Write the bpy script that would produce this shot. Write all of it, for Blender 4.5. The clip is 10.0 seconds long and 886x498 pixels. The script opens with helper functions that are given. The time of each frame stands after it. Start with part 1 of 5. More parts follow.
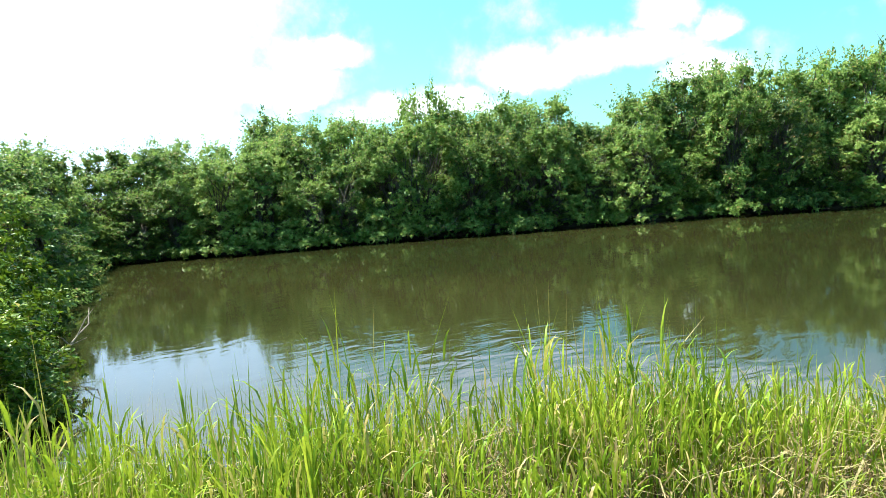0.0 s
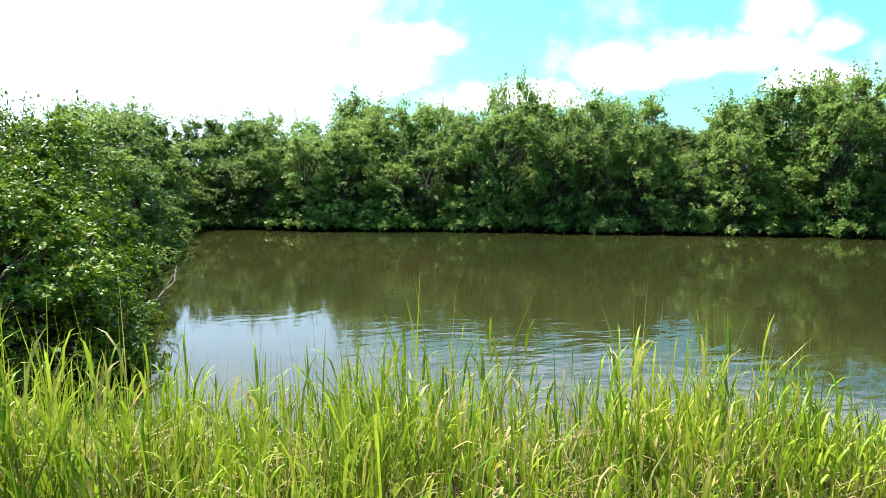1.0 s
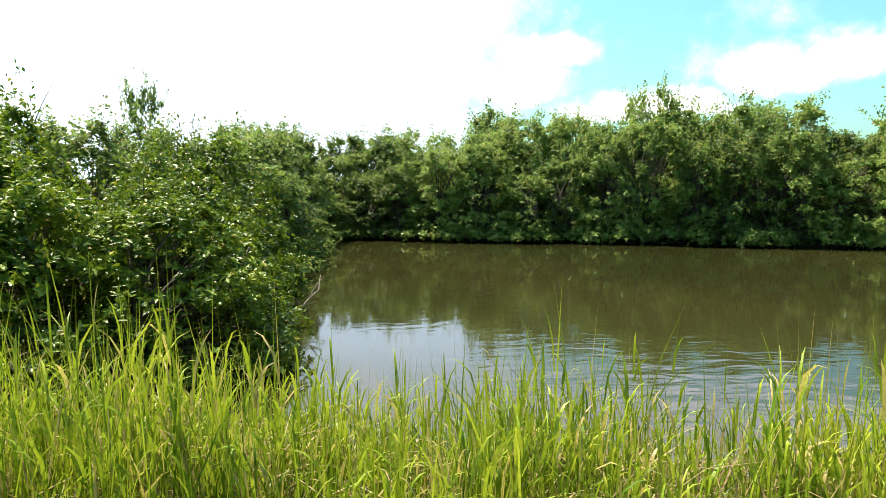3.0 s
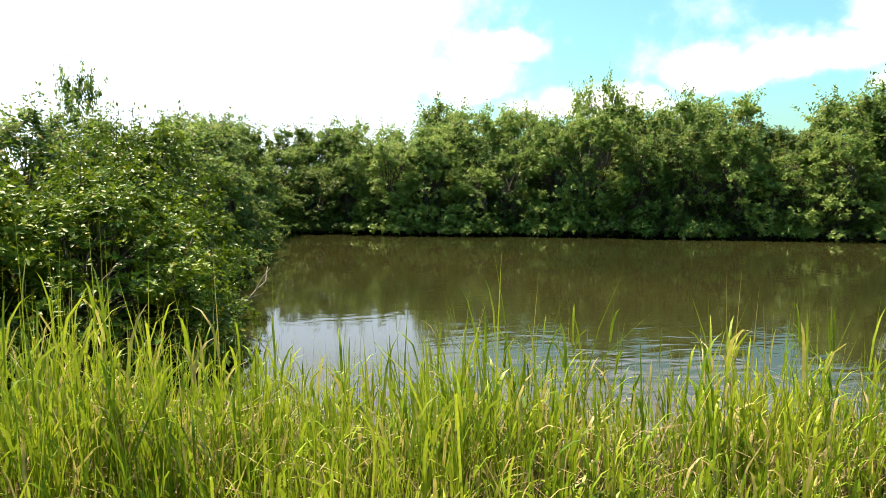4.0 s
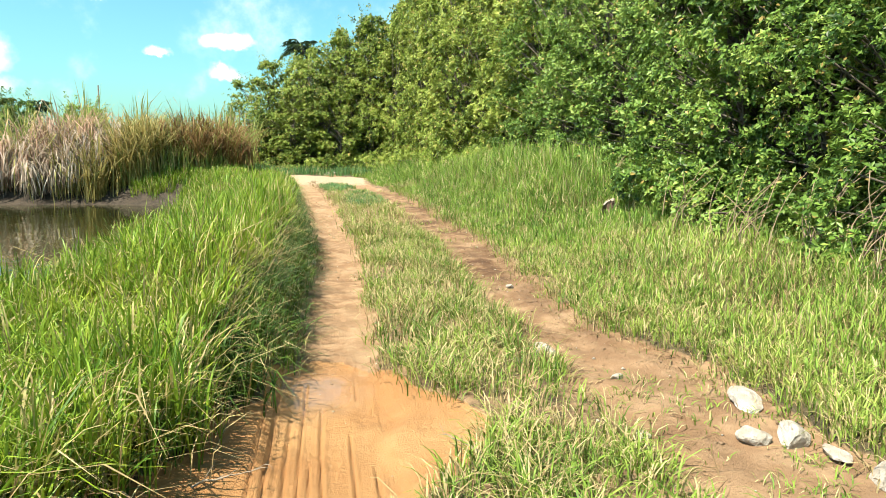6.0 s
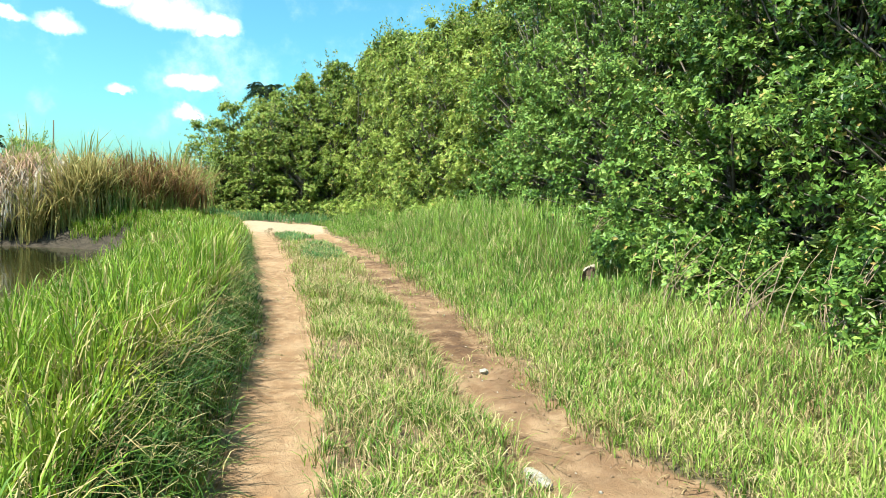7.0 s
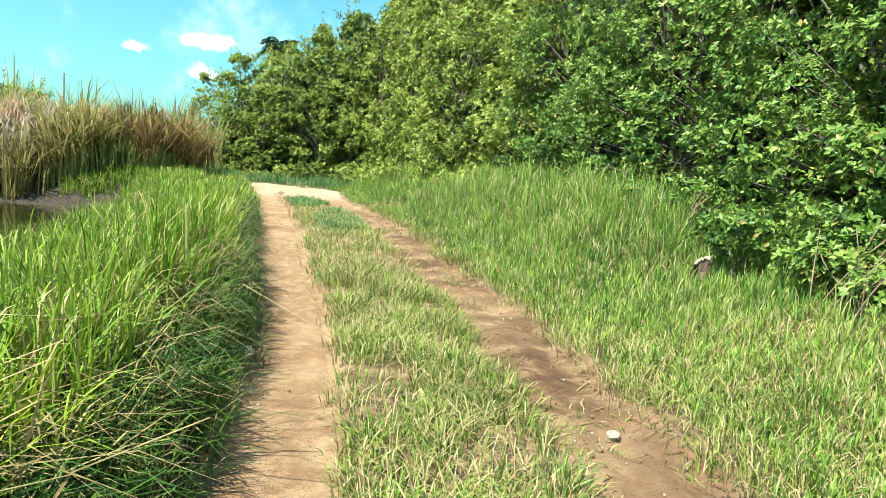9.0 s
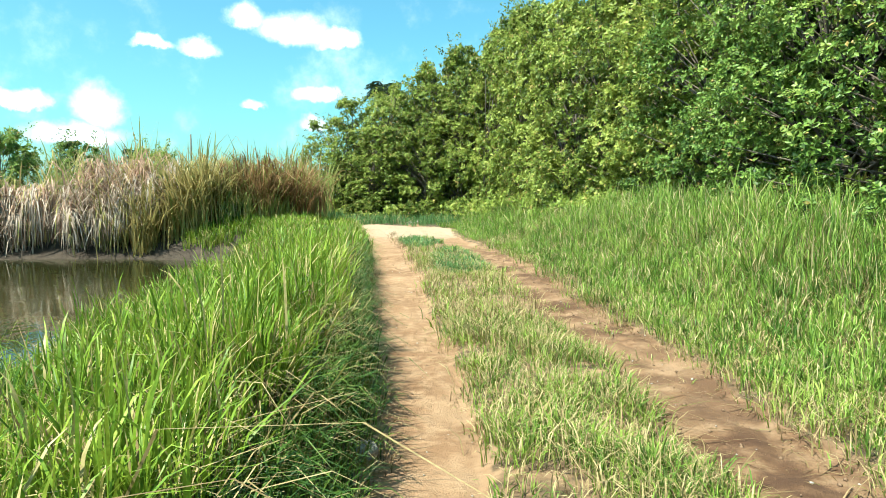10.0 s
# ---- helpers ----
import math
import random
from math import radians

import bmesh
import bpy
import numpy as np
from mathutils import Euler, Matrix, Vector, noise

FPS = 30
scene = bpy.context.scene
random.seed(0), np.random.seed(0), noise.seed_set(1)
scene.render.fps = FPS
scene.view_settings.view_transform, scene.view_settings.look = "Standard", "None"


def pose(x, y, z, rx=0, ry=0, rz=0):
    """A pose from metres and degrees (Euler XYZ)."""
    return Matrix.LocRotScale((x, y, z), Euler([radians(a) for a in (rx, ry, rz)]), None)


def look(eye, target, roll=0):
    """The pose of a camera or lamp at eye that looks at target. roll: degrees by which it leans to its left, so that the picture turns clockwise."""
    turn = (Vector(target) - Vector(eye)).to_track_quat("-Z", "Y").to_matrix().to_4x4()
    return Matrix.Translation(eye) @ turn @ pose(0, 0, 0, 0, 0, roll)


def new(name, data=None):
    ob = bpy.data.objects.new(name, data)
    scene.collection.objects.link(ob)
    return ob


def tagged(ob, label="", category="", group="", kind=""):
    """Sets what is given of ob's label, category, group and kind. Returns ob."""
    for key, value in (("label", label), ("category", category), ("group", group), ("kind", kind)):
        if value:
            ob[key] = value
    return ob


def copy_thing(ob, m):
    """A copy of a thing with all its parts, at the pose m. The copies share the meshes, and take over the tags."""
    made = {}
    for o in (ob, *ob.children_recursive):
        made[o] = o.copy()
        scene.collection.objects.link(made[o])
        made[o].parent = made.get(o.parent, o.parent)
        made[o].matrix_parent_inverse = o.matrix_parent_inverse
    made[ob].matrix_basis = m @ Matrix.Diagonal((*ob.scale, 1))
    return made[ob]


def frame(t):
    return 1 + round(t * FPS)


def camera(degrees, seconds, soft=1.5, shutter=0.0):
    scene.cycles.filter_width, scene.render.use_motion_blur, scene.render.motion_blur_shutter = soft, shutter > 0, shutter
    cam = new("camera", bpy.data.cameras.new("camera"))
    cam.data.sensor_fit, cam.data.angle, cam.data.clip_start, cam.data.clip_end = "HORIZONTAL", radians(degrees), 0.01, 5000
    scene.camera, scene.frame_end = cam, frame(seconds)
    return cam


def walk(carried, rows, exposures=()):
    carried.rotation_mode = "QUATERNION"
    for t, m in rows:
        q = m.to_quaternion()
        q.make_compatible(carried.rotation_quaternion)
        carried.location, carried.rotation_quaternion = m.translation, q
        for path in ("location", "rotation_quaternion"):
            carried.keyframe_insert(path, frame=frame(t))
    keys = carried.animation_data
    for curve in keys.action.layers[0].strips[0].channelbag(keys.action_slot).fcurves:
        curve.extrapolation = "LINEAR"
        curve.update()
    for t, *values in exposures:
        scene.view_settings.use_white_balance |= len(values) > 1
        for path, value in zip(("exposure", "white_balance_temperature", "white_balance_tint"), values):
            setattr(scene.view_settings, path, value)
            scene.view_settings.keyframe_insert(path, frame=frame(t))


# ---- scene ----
cam = camera(67.3, 10.0, soft=0.6)
PATH = [
    (0, (-1.395, -0.198, 1.682), (-3.210, 0.612, 1.460), -4.15),
    (0.5, (-1.546, -0.172, 1.631), (-3.444, 0.413, 1.396), -1.81),
    (1, (-1.537, -0.207, 1.633), (-3.429, 0.392, 1.392), 0.47),
    (1.5, (-1.530, -0.179, 1.636), (-3.434, 0.382, 1.392), -0.25),
    (2, (-1.534, -0.170, 1.649), (-3.441, 0.394, 1.431), -1.11),
    (2.5, (-1.547, -0.185, 1.640), (-3.497, 0.206, 1.429), -1.34),
    (2.7, (-1.572, -0.227, 1.639), (-3.541, 0.054, 1.430), -0.80),
    (3.8, (-1.531, -0.233, 1.563), (-3.513, -0.062, 1.358), 0.18),
    (4, (-1.535, -0.203, 1.552), (-3.490, 0.156, 1.331), -0.06),
    (4.2, (-1.505, -0.166, 1.601), (-3.341, 0.588, 1.358), 0.64),
    (4.3, (-1.488, -0.088, 1.579), (-3.199, 0.917, 1.329), 0.15),
    (4.4, (-1.439, 0.077, 1.548), (-2.971, 1.339, 1.301), 1.47),
    (4.5, (-1.369, 0.264, 1.532), (-2.756, 1.682, 1.277), 1.78),
    (4.8, (-1.178, 0.553, 1.504), (-2.203, 2.245, 1.208), 0.75),
    (5, (-1.111, 0.965, 1.400), (-1.926, 2.774, 1.147), 0.39),
    (5.3, (-0.936, 1.169, 1.383), (-1.415, 3.084, 1.061), 0.24),
    (5.5, (-0.841, 1.306, 1.471), (-1.002, 3.274, 1.152), -0.75),
    (5.8, (-0.790, 1.642, 1.435), (-0.555, 3.607, 1.148), 2.63),
    (6, (-0.667, 1.942, 1.449), (-0.343, 3.894, 1.162), 0.64),
    (6.2, (-0.625, 2.129, 1.512), (-0.320, 4.095, 1.310), 1.41),
    (7.3, (-0.479, 3.455, 1.576), (-0.015, 5.395, 1.436), 2.75),
    (7.5, (-0.449, 3.702, 1.553), (-0.208, 5.680, 1.385), 2.16),
    (8, (-0.570, 4.344, 1.539), (-0.404, 6.333, 1.420), 0.61),
    (8.5, (-0.589, 5.017, 1.514), (-0.489, 7.005, 1.325), 1.11),
    (9, (-0.584, 5.649, 1.447), (-0.172, 7.591, 1.212), 4.63),
    (9.2, (-0.581, 5.893, 1.443), (-0.281, 7.844, 1.122), 4.54),
    (9.5, (-0.576, 6.259, 1.436), (-0.432, 8.239, 1.195), -0.76),
    (10, (-0.699, 6.904, 1.428), (-0.613, 8.897, 1.275), 0.53),
]
walk(cam, [(t, look(eye, target, roll)) for t, eye, target, roll in PATH],
     exposures=((0.0, 1.49, 5950, 3), (0.8, 1.42, 6050, 4), (1.5, 1.45, 6550, 8), (2.7, 1.32, 6750, 10), (3.6, 1.15, 7200, 13), (4.1, 1.19, 7250, 13), (4.5, 1.62, 7600, 14), (5.1, 1.54, 7400, 14), (5.5, 1.38, 7150, 14), (6.2, 1.22, 6300, 7), (7.5, 1.24, 5950, 2), (10.0, 1.24, 6000, 2)))

# ---- sky, sun ----
SUN_YAW, SUN_UP = radians(122.0), radians(60.0)
sun_dir = Vector((-math.sin(SUN_YAW) * math.cos(SUN_UP), math.cos(SUN_YAW) * math.cos(SUN_UP), math.sin(SUN_UP)))
sun_data = bpy.data.lights.new("sun", "SUN")
sun_data.energy, sun_data.angle, sun_data.color = 5.7, radians(0.53), (1.0, 0.90, 0.74)
sun = new("sun", sun_data)
sun.rotation_euler = sun_dir.to_track_quat("Z", "Y").to_euler()

world = bpy.data.worlds.new("sky")
scene.world = world
world.use_nodes = True


class Nodes:
    """Short hand for building a node tree."""

    def __init__(self, tree):
        self.tree = tree
        tree.nodes.clear()

    def __call__(self, kind, inputs=(), **attrs):
        node = self.tree.nodes.new(kind)
        for key, value in attrs.items():
            setattr(node, key, value)
        for key, value in dict(inputs).items():
            self.put(node.inputs[key], value)
        return node

    def put(self, socket, value):
        if isinstance(value, bpy.types.NodeSocket):
            self.tree.links.new(value, socket)
        else:
            socket.default_value = value

    def math(self, op, a, b=0.0, c=0.0, clamp=False):
        node = self.tree.nodes.new("ShaderNodeMath")
        node.operation, node.use_clamp = op, clamp
        for socket, value in zip(node.inputs, (a, b, c)):
            self.put(socket, value)
        return node.outputs[0]

    def vec(self, op, a, b=(0, 0, 0)):
        node = self.tree.nodes.new("ShaderNodeVectorMath")
        node.operation = op
        self.put(node.inputs[0], a)
        self.put(node.inputs[1], b)
        return node.outputs["Value" if op in ("LENGTH", "DOT_PRODUCT", "DISTANCE") else "Vector"]

    def noise(self, vector, scale, detail=4.0, rough=0.55, out="Fac", distort=0.0):
        node = self("ShaderNodeTexNoise", {"Scale": scale, "Detail": detail, "Roughness": rough, "Distortion": distort})
        if vector is not None:
            self.put(node.inputs["Vector"], vector)
        return node.outputs[out]

    def range(self, value, a, b, c=0.0, d=1.0, smooth=True):
        node = self("ShaderNodeMapRange", {"From Min": a, "From Max": b, "To Min": c, "To Max": d})
        node.interpolation_type = "SMOOTHSTEP" if smooth else "LINEAR"
        self.put(node.inputs["Value"], value)
        return node.outputs["Result"]

    def mix(self, fac, a, b):
        node = self("ShaderNodeMix", data_type="RGBA")
        self.put(node.inputs[0], fac)
        self.put(node.inputs[6], a if isinstance(a, bpy.types.NodeSocket) else (*a, 1))
        self.put(node.inputs[7], b if isinstance(b, bpy.types.NodeSocket) else (*b, 1))
        return node.outputs[2]


# yaw to the left of +y, height, half width and half height of each cloud, in degrees
CLOUDS = ((47.2, 11.0, 3.0, 2.2), (50.5, 8.6, 6.2, 2.6), (42.8, 9.6, 1.8, 1.6), (57, 7.6, 4.6, 2.6), (44.5, 6.6, 3.4, 1.5), (74.6, 10.2, 3.4, 1.7), (79, 7.6, 6, 2.3), (67, 5.6, 7, 1.8),
          (24.7, 6.2, 2.0, 2.1), (26.2, 4.4, 3.4, 1.2), (30.0, 6.7, 2.0, 0.8), (17.4, 11.4, 1.5, 0.95), (20.8, 11.5, 1.6, 0.6), (10.6, 13.2, 3.0, 1.7), (6.4, 12.7, 1.7, 1.0), (13.8, 14.0, 1.7, 1.4),
          (8.0, 8.3, 1.9, 0.85), (8.2, 5.9, 1.3, 0.7), (13.2, 7.3, 1.0, 0.4), (-45, 24, 7, 3), (-100, 14, 9, 4), (-150, 18, 9, 4))
n = Nodes(world.node_tree)
way = n.vec("NORMALIZE", n("ShaderNodeTexCoord").outputs["Generated"])
sky = n("ShaderNodeTexSky", sky_type="NISHITA", sun_disc=False, sun_elevation=SUN_UP, sun_rotation=-SUN_YAW, air_density=1.0, dust_density=1.6,
        ozone_density=1.6).outputs["Color"]
rough = n.noise(way, 22.0, 7.0, 0.6)
fine = n.math("MULTIPLY_ADD", n.noise(way, 9.0, 3.0), 0.9, n.math("MULTIPLY", rough, 0.8))
drift = n.vec("SCALE", n.vec("SUBTRACT", n.noise(way, 30.0, 6.0, 0.6, out="Color"), (0.5, 0.5, 0.5)))
drift.node.inputs["Scale"].default_value = 0.032
warped = n.vec("ADD", way, drift)
field = None
for yaw, up, wide, high in CLOUDS:
    a, b = radians(yaw), radians(up)
    centre = (-math.sin(a) * math.cos(b), math.cos(a) * math.cos(b), math.sin(b))
    off = n.vec("SUBTRACT", warped, centre)
    side = n.vec("DOT_PRODUCT", off, (math.cos(a), math.sin(a), 0))
    lift = n.vec("DOT_PRODUCT", off, (math.sin(a) * math.sin(b), -math.cos(a) * math.sin(b), math.cos(b)))
    deep = n.math("LESS_THAN", n.vec("LENGTH", off), 1.0)
    u = n.math("DIVIDE", side, radians(wide))
    v = n.math("DIVIDE", lift, radians(high))
    v = n.math("MULTIPLY", v, n.math("MULTIPLY_ADD", n.math("LESS_THAN", v, 0.0), 0.7, 1.0))
    far = n.math("SQRT", n.math("MULTIPLY_ADD", u, u, n.math("MULTIPLY", v, v)))
    blob = n.math("MULTIPLY", n.math("SUBTRACT", 1.25, far), deep)
    field = blob if field is None else n.math("MAXIMUM", field, blob)
cover = n.range(n.math("ADD", field, n.math("MULTIPLY_ADD", fine, 1.1, -0.93)), 0.0, 1.0)
# bright thin haze round the sun's side
near_sun = n.vec("DOT_PRODUCT", way, tuple(Vector((-math.sin(radians(116.5)), math.cos(radians(116.5)), 0.35)).normalized()))
haze = n.range(n.math("ADD", near_sun, n.math("MULTIPLY_ADD", rough, 0.16, -0.08)), 0.73, 0.88)
cloud = n.mix(rough, (8.0, 8.4, 9.2), (14.0, 14.0, 13.8))
blue = n("ShaderNodeMix", {0: 1.0}, data_type="RGBA", blend_type="MULTIPLY")
n.put(blue.inputs[6], sky)
n.put(blue.inputs[7], (0.70, 1.24, 1.12, 1))
high = n.range(n("ShaderNodeSeparateXYZ", {0: way}).outputs[2], 0.24, 0.36, 1.0, 0.18)
colour = n.mix(n.math("MULTIPLY", n.math("MULTIPLY", haze, high), 0.82), blue.outputs[2], (9.5, 11.8, 15.5))
up = n("ShaderNodeSeparateXYZ", {0: way}).outputs[2]
west = n.vec("DOT_PRODUCT", way, (-math.sin(radians(75)), math.cos(radians(75)), 0))
veil = n.math("MULTIPLY", n.math("MULTIPLY", n.range(up, 0.255, 0.33), n.range(up, 0.42, 0.54, 1.0, 0.0)), n.range(west, 0.4, 0.75))
veil = n.math("MULTIPLY", veil, n.range(rough, 0.30, 0.62, 0.45, 0.9))
colour = n.mix(veil, colour, (13.0, 13.6, 17.0))
colour = n.mix(n.math("MULTIPLY", cover, 0.94), colour, cloud)
back = n("ShaderNodeBackground", {"Color": colour, "Strength": 0.083})
n.tree.links.new(back.outputs[0], n("ShaderNodeOutputWorld").inputs["Surface"])


# ---- materials ----
def material(name):
    m = bpy.data.materials.new(name)
    m.use_nodes = True
    return m, Nodes(m.node_tree)


def finish(n, shader):
    n.tree.links.new(shader, n("ShaderNodeOutputMaterial").inputs["Surface"])


def bump(n, height, distance, strength=1.0):
    return n("ShaderNodeBump", {"Height": height, "Distance": distance, "Strength": strength}).outputs["Normal"]


def foliage(name, dark, mid, light, rare, rare_part=0.04, gloss=0.42, through_part=0.35, patch=0.5, clump=2.6):
    """Leaves and blades: a hue for each, patches at a larger scale, light that comes through."""
    m, n = material(name)
    each = n("ShaderNodeNewGeometry").outputs["Random Per Island"]
    place = n("ShaderNodeNewGeometry").outputs["Position"]
    large = n.noise(place, patch, 3.0)
    whole = n("ShaderNodeObjectInfo").outputs["Random"]
    pick = n.math("ADD", n.math("MULTIPLY_ADD", large, 1.3, -0.65), n.math("MULTIPLY_ADD", whole, 0.35, n.math("MULTIPLY_ADD", each, 0.5, 0.08)))
    pick = n.math("ADD", pick, n.math("MULTIPLY_ADD", n.noise(place, clump, 2.0), 1.5, -0.75))
    colour = n.mix(n.range(pick, 0.1, 0.55), dark, mid)
    colour = n.mix(n.range(pick, 0.5, 1.05), colour, light)
    colour = n.mix(n.math("LESS_THAN", n.math("FRACT", n.math("MULTIPLY", each, 7.31)), rare_part), colour, rare)
    fleck = n.mix(n.range(n.noise(place, 60.0, 2.0), 0.3, 0.7), (0.62, 0.62, 0.62), (0.90, 0.90, 0.90))
    tinted = n("ShaderNodeMix", {0: 1.0}, data_type="RGBA", blend_type="MULTIPLY")
    n.put(tinted.inputs[6], colour)
    n.put(tinted.inputs[7], fleck)
    front = n("ShaderNodeBsdfPrincipled", {"Base Color": tinted.outputs[2], "Roughness": gloss, "Specular IOR Level": 0.21})
    behind = n("ShaderNodeBsdfTranslucent", {"Color": n.mix(0.35, tinted.outputs[2], light)})
    both = n("ShaderNodeMixShader", {0: through_part, 1: front.outputs[0], 2: behind.outputs[0]})
    finish(n, both.outputs[0])
    return m


LEAF_FAR = foliage("mangrove_leaf", (0.040, 0.092, 0.022), (0.205, 0.345, 0.064), (0.430, 0.550, 0.140), (0.46, 0.32, 0.12), 0.05, 0.44, 0.38, 0.4, 1.9)
LEAF_BUSH = foliage("bush_leaf", (0.020, 0.062, 0.006), (0.092, 0.190, 0.012), (0.290, 0.395, 0.030), (0.45, 0.38, 0.06), 0.03, 0.42, 0.24)
LEAF_NEAR = foliage("hedge_leaf", (0.026, 0.066, 0.012), (0.150, 0.270, 0.044), (0.330, 0.435, 0.095), (0.42, 0.32, 0.10), 0.03, 0.40, 0.20)
LEAF_OLIVE = foliage("olive_leaf", (0.050, 0.090, 0.014), (0.235, 0.330, 0.050), (0.470, 0.530, 0.120), (0.46, 0.36, 0.12), 0.05, 0.42, 0.26)
GRASS = foliage("grass_blade", (0.070, 0.16, 0.014), (0.205, 0.335, 0.027), (0.385, 0.475, 0.063), (0.52, 0.44, 0.19), 0.14, 0.45, 0.22, 0.9)
GRASS_SUNNY = foliage("sunny_grass", (0.075, 0.175, 0.011), (0.265, 0.400, 0.021), (0.480, 0.550, 0.050), (0.56, 0.44, 0.18), 0.13, 0.45, 0.30, 1.6)
GRASS_VERGE = foliage("verge_blade", (0.070, 0.155, 0.022), (0.205, 0.345, 0.050), (0.390, 0.500, 0.105), (0.56, 0.48, 0.25), 0.14, 0.50, 0.22, 0.8)
GRASS_SHORT = foliage("short_grass", (0.11, 0.21, 0.03), (0.225, 0.345, 0.048), (0.37, 0.445, 0.10), (0.54, 0.45, 0.23), 0.26, 0.55, 0.2, 1.2)
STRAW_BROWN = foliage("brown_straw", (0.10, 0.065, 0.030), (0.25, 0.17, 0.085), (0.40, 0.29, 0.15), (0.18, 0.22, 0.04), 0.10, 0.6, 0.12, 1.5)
STRAW = foliage("dry_grass", (0.22, 0.16, 0.07), (0.36, 0.28, 0.13), (0.52, 0.43, 0.22), (0.20, 0.24, 0.05), 0.12, 0.6, 0.18, 1.5)
REED_DRY = foliage("dry_reed", (0.26, 0.155, 0.10), (0.56, 0.37, 0.26), (0.82, 0.64, 0.50), (0.44, 0.42, 0.12), 0.10, 0.6, 0.25, 0.8)
REED_YELLOW = foliage("yellow_reed", (0.23, 0.19, 0.055), (0.51, 0.43, 0.15), (0.73, 0.62, 0.30), (0.20, 0.25, 0.05), 0.16, 0.5, 0.3, 0.9)
REED_GREY = foliage("grey_reed", (0.20, 0.150, 0.11), (0.55, 0.45, 0.355), (0.84, 0.74, 0.63), (0.38, 0.38, 0.12), 0.12, 0.6, 0.25, 0.8)
REED_BROWN = foliage("brown_reed", (0.14, 0.075, 0.03), (0.34, 0.20, 0.085), (0.52, 0.37, 0.19), (0.24, 0.27, 0.06), 0.25, 0.6, 0.25, 0.9)
GRASS_BLUE = foliage("blue_grass", (0.07, 0.17, 0.055), (0.13, 0.28, 0.09), (0.22, 0.37, 0.13), (0.45, 0.40, 0.2), 0.12, 0.5, 0.3, 1.2)
# coarse green with the shade of the bank's rut side put into the colour
GRASS_COARSE_SHADE = foliage("coarse_shade_grass", (0.016, 0.050, 0.008), (0.055, 0.120, 0.016), (0.17, 0.26, 0.04), (0.36, 0.30, 0.14), 0.12, 0.45, 0.12, 1.2)
REED_GREEN = foliage("green_reed", (0.10, 0.175, 0.055), (0.29, 0.37, 0.095), (0.56, 0.56, 0.19), (0.56, 0.42, 0.20), 0.20, 0.5, 0.3, 0.6)


def bark_material(name, dark, light):
    m, n = material(name)
    place = n("ShaderNodeTexCoord").outputs["Object"]
    grain = n.noise(n.vec("MULTIPLY", place, (1, 1, 0.25)), 26.0, 5.0, 0.65)
    big = n.noise(place, 2.5, 3.0)
    colour = n.mix(n.math("MULTIPLY_ADD", grain, 0.7, n.math("MULTIPLY", big, 0.3)), dark, light)
    finish(n, n("ShaderNodeBsdfPrincipled", {"Base Color": colour, "Roughness": 0.85, "Normal": bump(n, grain, 0.01)}).outputs[0])
    return m


BARK = bark_material("bark", (0.035, 0.028, 0.02), (0.14, 0.12, 0.09))
DEAD_WOOD = bark_material("dead_wood", (0.10, 0.08, 0.06), (0.36, 0.31, 0.25))
STUMP_WOOD = bark_material("stump_wood", (0.035, 0.022, 0.014), (0.22, 0.145, 0.09))
PALE_WOOD = bark_material("pale_wood", (0.16, 0.13, 0.09), (0.40, 0.34, 0.26))
CLOD = bark_material("clod", (0.10, 0.060, 0.032), (0.24, 0.155, 0.090))
VINE = bark_material("dead_vine", (0.11, 0.075, 0.045), (0.36, 0.27, 0.17))


